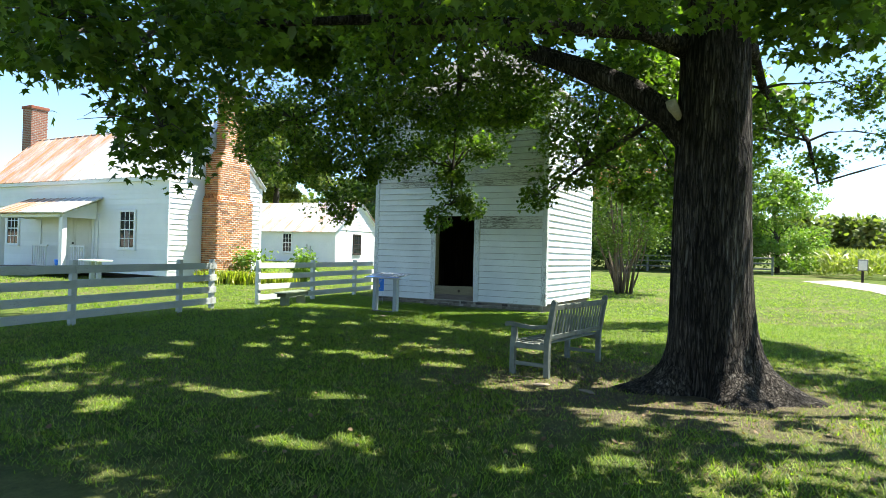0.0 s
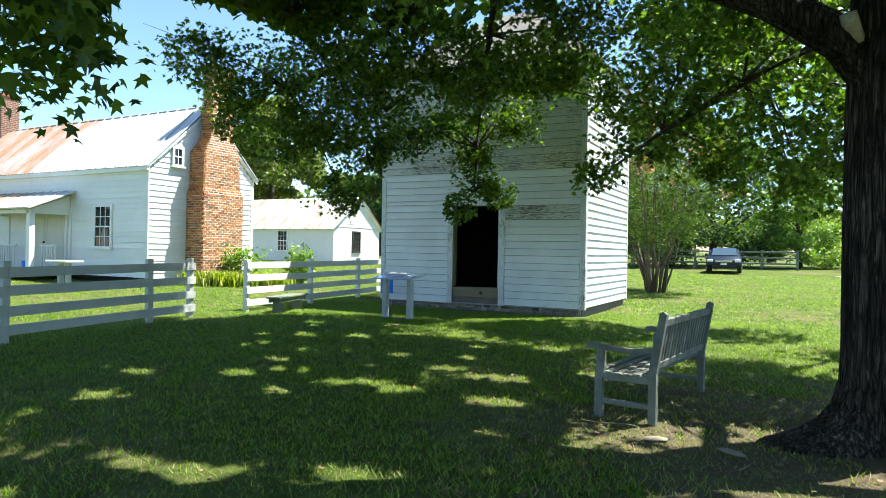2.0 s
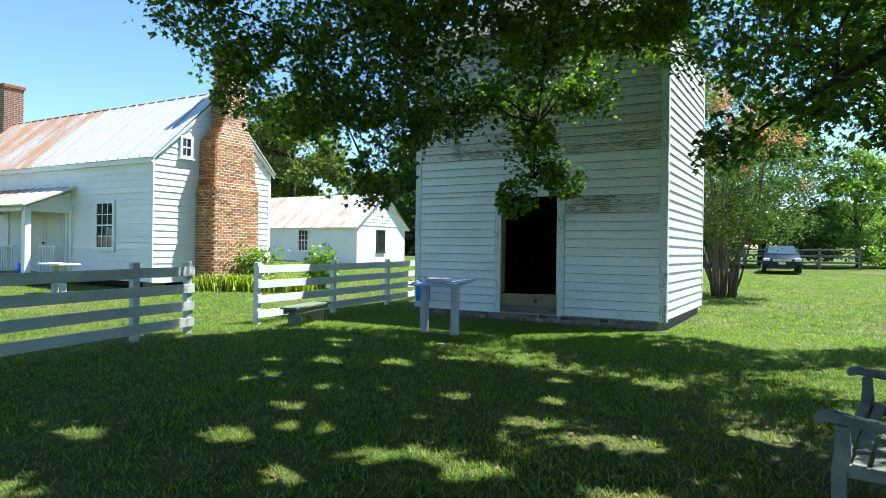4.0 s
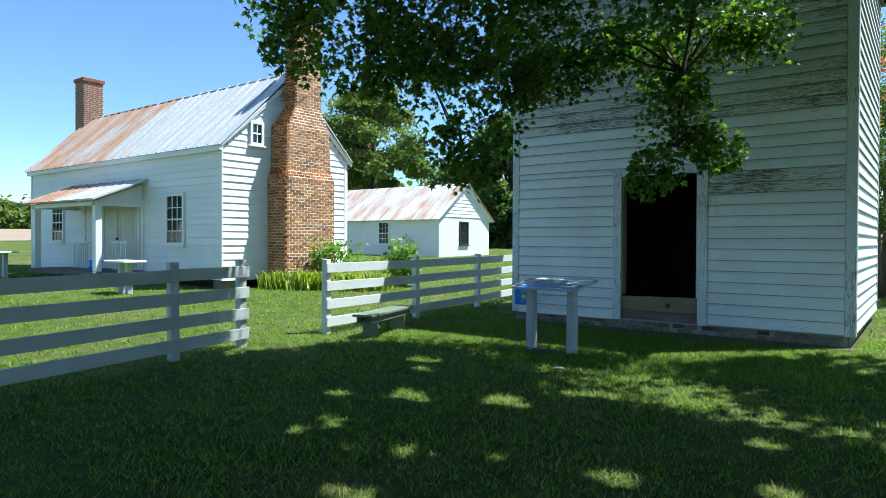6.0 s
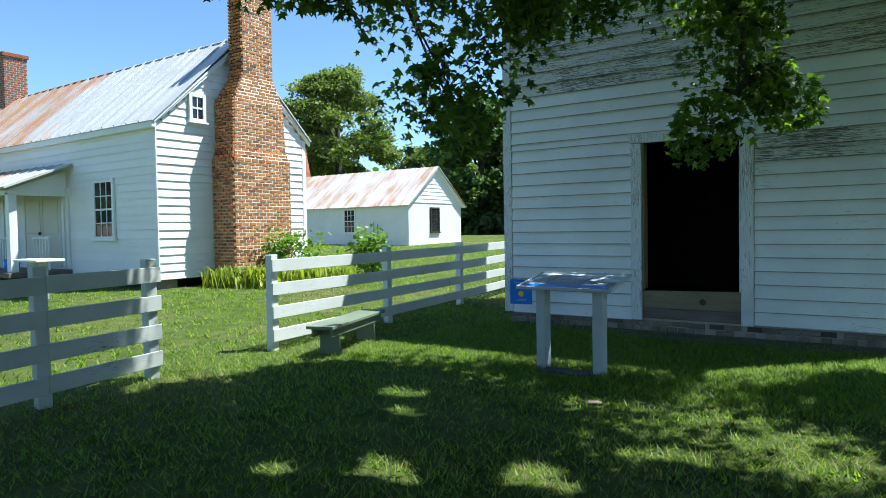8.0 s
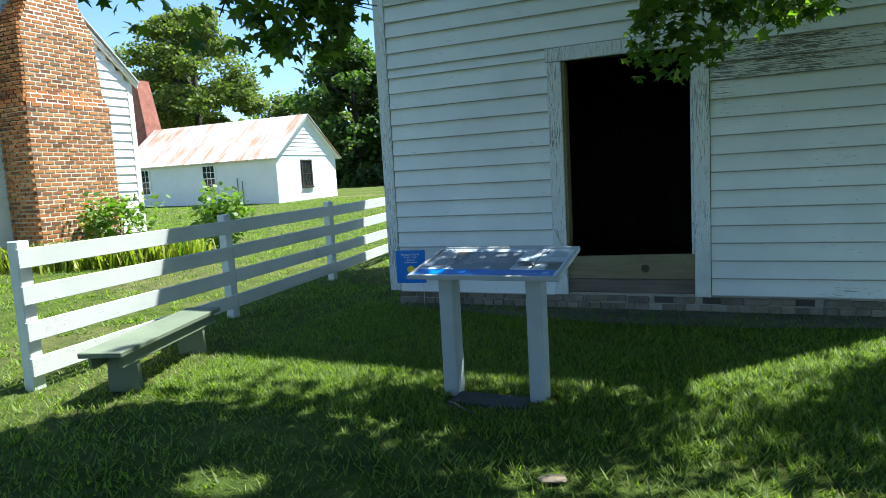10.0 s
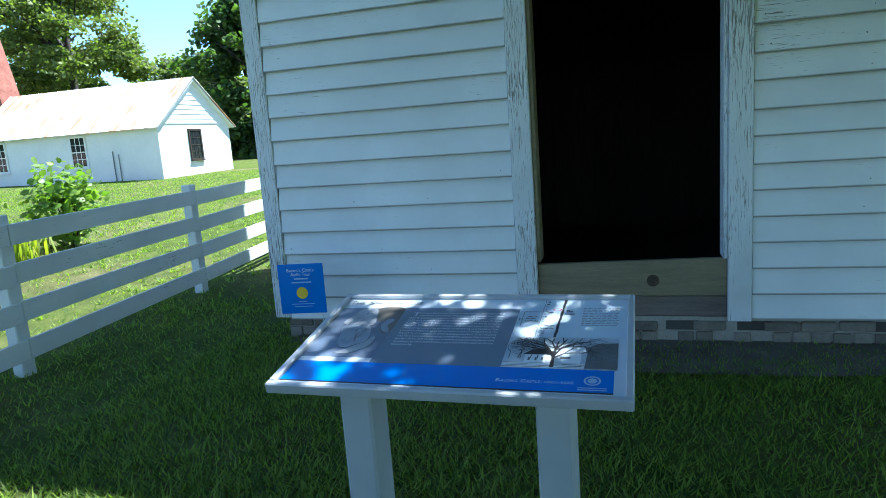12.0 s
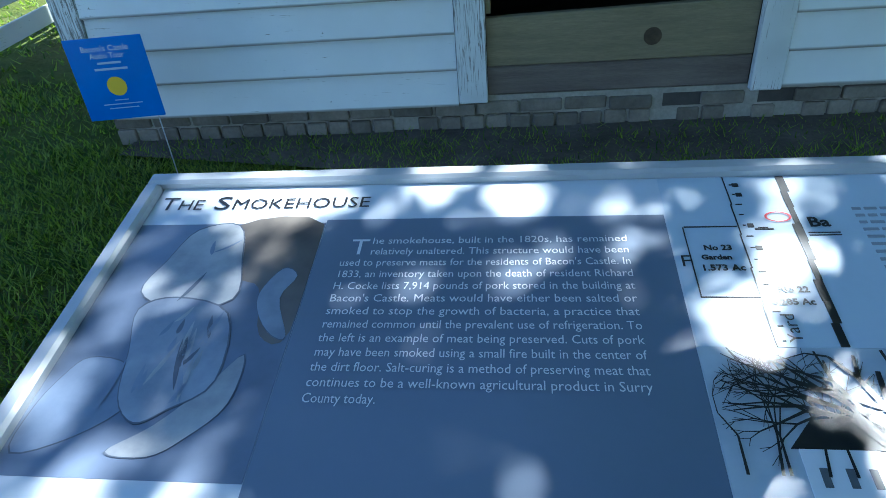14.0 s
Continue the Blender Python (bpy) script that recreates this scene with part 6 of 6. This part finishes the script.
# ---- parked car ----
def car(x, y, rz):
    c = thing("car", (x, y, ground_z(x, y)), rz, "dark blue saloon car parked on the far grass", "car")
    paint = plain("dark_blue_paint", (0.012, 0.018, 0.035), 0.25, 0.4)
    glass = plain("car_glass", (0.05, 0.08, 0.10), 0.08, 0.7)
    black = plain("black_rubber", (0.02, 0.02, 0.02), 0.7)
    chrome = noisy("chrome", (0.6, 0.6, 0.6), (0.7, 0.7, 0.7), 4, 0.15, 40, 0.0, metal=1.0, fine=0.05)
    lamp = plain("headlight_glass", (0.75, 0.78, 0.8), 0.15)
    prof = [(-2.3, 0.35), (-2.32, 0.62), (-2.2, 0.78), (-1.15, 0.95), (-0.35, 1.38), (0.75, 1.45), (1.55, 1.08), (2.2, 1.0), (2.3, 0.6), (2.25, 0.3)]
    bm = bmesh.new()
    rows = []
    for s, k in ((-1, 0.93), (-0.82, 1.0), (0.82, 1.0), (1, 0.93)):
        rows.append([bm.verts.new((s * 0.9 * (1.0 if z < 1.0 else 0.80), yy * (1.0 if abs(s) < 0.9 else 0.985), z * (1.0 if abs(s) < 0.9 else k))) for yy, z in prof])
    n = len(prof)
    for a, b in zip(rows, rows[1:]):
        for k in range(n):
            bm.faces.new((a[k], a[(k + 1) % n], b[(k + 1) % n], b[k]))
    bm.faces.new(rows[0][::-1])
    bm.faces.new(rows[-1])
    bmesh.ops.recalc_face_normals(bm, faces=bm.faces)
    bmesh.ops.bevel(bm, geom=bm.edges[:], offset=0.03, segments=2, affect='EDGES', clamp_overlap=True)
    for f in bm.faces:
        f.smooth = True
    part("body", bm, paint, c)
    bm = bmesh.new()
    q = [bm.verts.new(p) for p in ((-0.66, -1.08, 0.99), (0.66, -1.08, 0.99), (0.58, -0.40, 1.385), (-0.58, -0.40, 1.385))]
    q2 = [bm.verts.new(v.co + Vector((0, -0.012, 0.018))) for v in q]
    bm.faces.new(q2)
    for k in range(4):
        bm.faces.new((q[k], q[(k + 1) % 4], q2[(k + 1) % 4], q2[k]))
    part("windscreen", bm, glass, c)
    for s in (-1, 1):
        bm = bmesh.new()
        prism(bm, [(-0.75, 1.0), (1.2, 1.02), (0.7, 1.34), (-0.3, 1.32)], "x", s * 0.735, s * 0.765)
        part("side_window", bm, glass, c)
        part("headlight", box_bm(s * 0.55, s * 0.86, -2.335, -2.2, 0.62, 0.77, 0.03), lamp, c)
        part("mirror", box_bm(s * 0.88, s * 1.03, -0.85, -0.72, 0.95, 1.08, 0.03), paint, c)
        for yy in (-1.45, 1.4):
            bm = bmesh.new()
            bmesh.ops.create_cone(bm, cap_ends=True, segments=24, radius1=0.32, radius2=0.32, depth=0.2, matrix=Matrix.Translation((s * 0.80, yy, 0.32)) @ pose(0, 0, 0, 0, 90, 0))
            bmesh.ops.bevel(bm, geom=bm.edges[:], offset=0.02, segments=1, affect='EDGES')
            wheel = part("wheel", bm, black, c)
            bm = bmesh.new()
            bmesh.ops.create_cone(bm, cap_ends=True, segments=16, radius1=0.2, radius2=0.17, depth=0.03, matrix=Matrix.Translation((s * 0.912, yy, 0.32)) @ pose(0, 0, 0, 0, 90 * s, 0))
            part("rim", bm, chrome, wheel)
    part("grille", box_bm(-0.42, 0.42, -2.345, -2.3, 0.6, 0.73, 0.01), chrome, c)
    part("lower_grille", box_bm(-0.6, 0.6, -2.335, -2.25, 0.3, 0.46, 0.02), black, c)
    part("number_plate", box_bm(-0.16, 0.16, -2.36, -2.33, 0.46, 0.56), lamp, c)
    return c


car(-5.0, 43.0, 4)


# rail fence and small post sign beyond the car
def rail_fence():
    f = thing("rail_fence", (-3.2, 48, ground_z(-3.2, 48)), 0, "old grey rail fence behind the parked car", "fence")
    for k in range(6):
        part("post", box_bm(-8 + k * 2 - 0.07, -8 + k * 2 + 0.07, -0.07, 0.07, -0.1, 1.25, 0.01), M_TEAK, f)
    for k in range(5):
        for z in (0.35, 0.72, 1.08):
            part("rail", box_bm(-8 + k * 2 + 0.072, -6 + k * 2 - 0.072, -0.03, 0.03, z, z + 0.11, 0.01), M_TEAK, f)
    return f


rail_fence()
ps = thing("post_sign", (3.3, 41.5, ground_z(3.3, 41.5)), 0, "small pale notice board on a dark post by the drive", "sign")
part("post", box_bm(-0.06, 0.06, -0.05, 0.05, -0.1, 0.72, 0.01), M_DARKWOOD, ps)
part("board", box_bm(-0.24, 0.24, -0.08, -0.05, 0.66, 1.28, 0.01), M_CONCRETE, ps)
part("notice", box_bm(-0.19, 0.19, -0.086, -0.081, 0.72, 1.22, 0.002), M_DOORPAINT, ps)
# low tables near the house
for x, y in ((-21.5, 14.2), (-29.3, 14.1)):
    g = ground_z(x, y)
    tb = thing("garden_table", (x, y, g), 0, "white stone-topped garden table by the house", "table", "tables by the house")
    part("tabletop", box_bm(-0.52, 0.52, -0.3, 0.3, 0.80, 0.86, 0.015), M_PLASTER, tb)
    for lx in (-0.26, 0.12):
        part("leg", box_bm(lx, lx + 0.14, -0.07, 0.07, -0.03, 0.80, 0.012), M_POST, tb)
bk = bmesh.new()
tube(bk, [(-25.25, 15.2, 0.5), (-25.25, 15.2, 0.84)], 0.16, 0.2, 14)
tagged(part("bucket", bk, P_BLUE), "bright blue plastic bucket by the porch", "bucket")


# ---- corn and far woods ----
def corn_field():
    rs = np.random.RandomState(61)
    chunks = []
    n = 9000
    x = rs.uniform(1.5, 60, n)
    y = 43.5 + rs.uniform(0, 1, n) ** 1.7 * 50 + np.maximum(0, (8 - x)) * 0.6
    keep = ~((x < 7) & (y < 46))
    x, y = x[keep], y[keep]
    z = np.array([ground_z(a, b) for a, b in zip(x, y)])
    for k in range(5):
        p = np.stack([x, y, z + 0.2 + 0.27 * k + rs.uniform(-0.1, 0.1, len(x))], 1)
        chunks.append(leaves(rs, p, rs.uniform(0.5, 0.8, len(x)), np.array([(0, 0), (.09, .5), (0, 1.0), (-.09, .5)]), OVAL_F, -0.7, 0.5))
    v, f = gather(chunks)
    return tagged(part_mesh("corn_field", tri_mesh("corn_field", v, f), M_CORN), "standing green and yellow corn beyond the drive", "corn", kind="stuff")


corn_field()


def far_woods(name, a, b, depth, height, n, seed):
    """A belt of woodland from a to b: trunks hidden, crowns of many leaf clumps over a dark core."""
    rs = np.random.RandomState(seed)
    a, b = np.array(a, float), np.array(b, float)
    d = (b - a) / np.linalg.norm(b - a)
    nrm = np.array((-d[1], d[0]))
    L = np.linalg.norm(b - a)
    chunks = []
    for k in range(n):
        u, q = rs.uniform(0, L), rs.uniform(0, depth)
        x, y = a + d * u + nrm * q
        g = ground_z(x, y)
        h = height * (0.72 + 0.28 * noise.noise((u * 0.035, seed, 0)) + rs.uniform(-0.12, 0.12))
        for zf in (0.2, 0.52, 0.88):
            r = rs.uniform(2.6, 4.2) * (1.1 - 0.35 * zf)
            p = clump_points(rs, (x + rs.normal(0, 1.5), y + rs.normal(0, 1.5), g + h * zf), r, 46, 0.8)
            chunks.append(leaves(rs, p, rs.uniform(0.9, 1.7, 46), WIDE, WIDE_F, 0.4, 0.8))
    v, f = gather(chunks)
    ob = tagged(part_mesh(name, tri_mesh(name, v, f), M_LEAFFAR), "distant belt of green woodland", "woods", kind="stuff")
    bm = bmesh.new()
    c0 = a + nrm * depth * 0.9
    c1 = b + nrm * depth * 0.9
    segs = 40
    prev = None
    for k in range(segs + 1):
        p = c0 + (c1 - c0) * k / segs
        g = ground_z(*p)
        lo, hi = bm.verts.new((p[0], p[1], g - 1)), bm.verts.new((p[0], p[1], g + height * (0.62 + 0.2 * noise.noise((k * 0.7, seed, 3)))))
        lo2, hi2 = bm.verts.new((p[0] + nrm[0] * 3, p[1] + nrm[1] * 3, g - 1)), bm.verts.new((p[0] + nrm[0] * 3, p[1] + nrm[1] * 3, hi.co.z))
        if prev:
            bm.faces.new((prev[0], lo, hi, prev[1]))
            bm.faces.new((prev[1], hi, hi2, prev[3]))
            bm.faces.new((prev[3], hi2, lo2, prev[2]))
        prev = (lo, hi, lo2, hi2)
    bmesh.ops.recalc_face_normals(bm, faces=bm.faces)
    part("woods_shade", bm, M_LEAFDARK, ob)
    return ob


far_woods("far_woods", (-60, 210), (330, 215), 18, 14, 420, 71)
far_woods("far_woods", (-205, -160), (-200, 110), 18, 12, 300, 72)
far_woods("far_woods", (-200, 112), (-62, 205), 16, 13, 220, 73)
far_woods("far_woods", (-95, 88), (-22, 84), 14, 9, 150, 74)


# ---- grass ----
def in_building(x, y):
    return ((x > SX0 - 0.05) & (x < SX1 + 0.05) & (y > SY0 - 0.05) & (y < SY1)) | ((x < HX1 + 0.3) & (y > 16.3) & (y < 21.5)) | ((x > -9.26) & (x < -8.64) & (y > 13.34) & (y < 13.62)) | ((x + 0.68) ** 2 + (y - 8.4) ** 2 < 0.95 ** 2)


def grass(seed, n, x0, x1, y0, y1, hmin, hmax, width, mat, label, keep):
    rs = np.random.RandomState(seed)
    x, y = rs.uniform(x0, x1, n), rs.uniform(y0, y1, n)
    # tufts
    k = rs.randint(0, n // 14, n)
    pull = rs.uniform(0, 1, n) < 0.62
    x = np.where(pull, x[k] + rs.normal(0, 0.034, n), x)
    y = np.where(pull, y[k] + rs.normal(0, 0.034, n), y)
    ok = keep(x, y, rs) & ~in_building(x, y)
    x, y = x[ok], y[ok]
    n = len(x)
    z = np.array([ground_z(a, b) for a, b in zip(x, y)]) - 0.012
    az = rs.uniform(0, 2 * np.pi, n)
    h = rs.uniform(hmin, hmax, n)
    lean = rs.uniform(0.4, 1.8, n) * h
    d = np.stack([np.cos(az), np.sin(az), np.zeros(n)], 1)
    s = np.stack([-np.sin(az), np.cos(az), np.zeros(n)], 1) * (width * rs.uniform(0.6, 1.3, n))[:, None]
    base = np.stack([x, y, z], 1)
    tip = base + d * lean[:, None]
    tip[:, 2] += h
    v = np.stack([base - s, base + s, tip], 1).reshape(-1, 3)
    f = np.arange(3 * n).reshape(-1, 3)
    return tagged(part_mesh("grass", tri_mesh("grass", v, f), mat), label, "grass", kind="stuff")


def soil_gap(x, y, rs):
    d = np.hypot(x + 1.2, y - 8.1)
    wob = np.array([noise.noise((a * 0.8, b * 0.8, 2)) for a, b in zip(x, y)])
    return d + 2.2 * wob > 2.2


def lawn_keep(x, y, rs):
    return soil_gap(x, y, rs) | (rs.uniform(0, 1, len(x)) < 0.22)


def dry_keep(x, y, rs):
    w2 = np.array([noise.noise((a * 0.5, b * 0.5, 7)) for a, b in zip(x, y)])
    d = np.hypot(x + 1.0, y - 6.0)
    return (w2 > 0.15) | (rs.uniform(0, 1, len(x)) < np.clip(1.05 - d / 11, 0.05, 1))


grass(81, 400000, -13.5, 4.0, 2.5, 17.5, 0.018, 0.066, 0.0072, M_GRASS, "short mown green lawn grass", lawn_keep)
grass(82, 170000, -13.0, 4.0, 2.5, 16.0, 0.02, 0.055, 0.004, M_GRASSDRY, "dry straw-coloured grass among the green", dry_keep)
grass(83, 85000, -11.6, -5.6, 13.0, 16.35, 0.02, 0.07, 0.0062, M_GRASS, "denser grass before the smokehouse", lambda x, y, rs: (y < 15.9) | (x < -9.2) | (rs.uniform(0, 1, len(x)) < 0.25))
grass(84, 230000, -34.0, 6.0, 8.0, 40.0, 0.03, 0.08, 0.013, M_GRASS, "sunlit lawn grass between the buildings", lambda x, y, rs: (x < -13.3) | (y > 17.0))


# ---- litter on the ground ----
def litter():
    rs = np.random.RandomState(91)
    n = 900
    x, y = rs.normal(-2.0, 2.6, n), rs.normal(7.6, 2.4, n)
    ok = (y > 2.5) & (np.hypot(x + 0.68, y - 8.4) > 1.0)
    x, y = x[ok], y[ok]
    p = np.stack([x, y, np.array([ground_z(a, b) for a, b in zip(x, y)]) + 0.035], 1)
    v, f = leaves(rs, p, rs.uniform(0.025, 0.055, len(p)), WIDE, WIDE_F, 0.0, 0.25)
    return tagged(part_mesh("fallen_leaves", tri_mesh("fallen_leaves", v, f), M_DEADLEAF), "dry brown leaves fallen under the big tree", "leaves", kind="stuff")


M_DEADLEAF = leaf_material("dead_leaf", (0.13, 0.075, 0.04), (0.27, 0.18, 0.10), 0.15, 0.8)
litter()
M_TANSTONE = noisy("tan_stone", (0.24, 0.19, 0.13), (0.36, 0.29, 0.21), 8, 0.9, 40, 0.4)


def chip(x, y, sx, sy, rz, mat, name, label):
    bm = bmesh.new()
    bmesh.ops.create_icosphere(bm, subdivisions=2, radius=0.5)
    r2 = random.Random(int(1000 * abs(x)))
    for v in bm.verts:
        k = 1 + 0.25 * noise.noise(v.co * 2.3 + Vector((x, y, 0)))
        v.co = Vector((v.co.x * sx * k, v.co.y * sy * k, v.co.z * 0.032 * k))
    ob = part(name, bm, mat)
    ob.matrix_basis = pose(x, y, ground_z(x, y) + 0.022, r2.uniform(-4, 4), r2.uniform(-4, 4), rz)
    return tagged(ob, label, name.replace("_", " "))


chip(-2.62, 7.42, 0.22, 0.10, 20, M_TANSTONE, "bark_slab", "pale piece of bark lying in the grass by the bench")
chip(-2.05, 7.35, 0.24, 0.10, -25, M_TANSTONE, "bark_slab", "broken pale slab of bark under the tree")
chip(-8.3, 12.52, 0.14, 0.08, 15, M_TANSTONE, "flat_stone", "flat tan stone showing through the lawn")
for x, y, rz, ln in ((-2.95, 7.62, 5, 0.32), (-9.05, 13.22, -40, 0.34), (-1.9, 7.0, 60, 0.28)):
    bm = bmesh.new()
    tube(bm, arc_points((-ln / 2, 0, 0), (ln / 2, 0.02, 0.0), 0.012, 6, 0.006, rng), 0.008, 0.004, 6)
    tw = part("fallen_stick", bm, M_PALEBARK)
    tw.matrix_basis = pose(x, y, ground_z(x, y) + 0.035, 0, 0, rz)
    tagged(tw, "short pale stick lying on the grass", "stick")
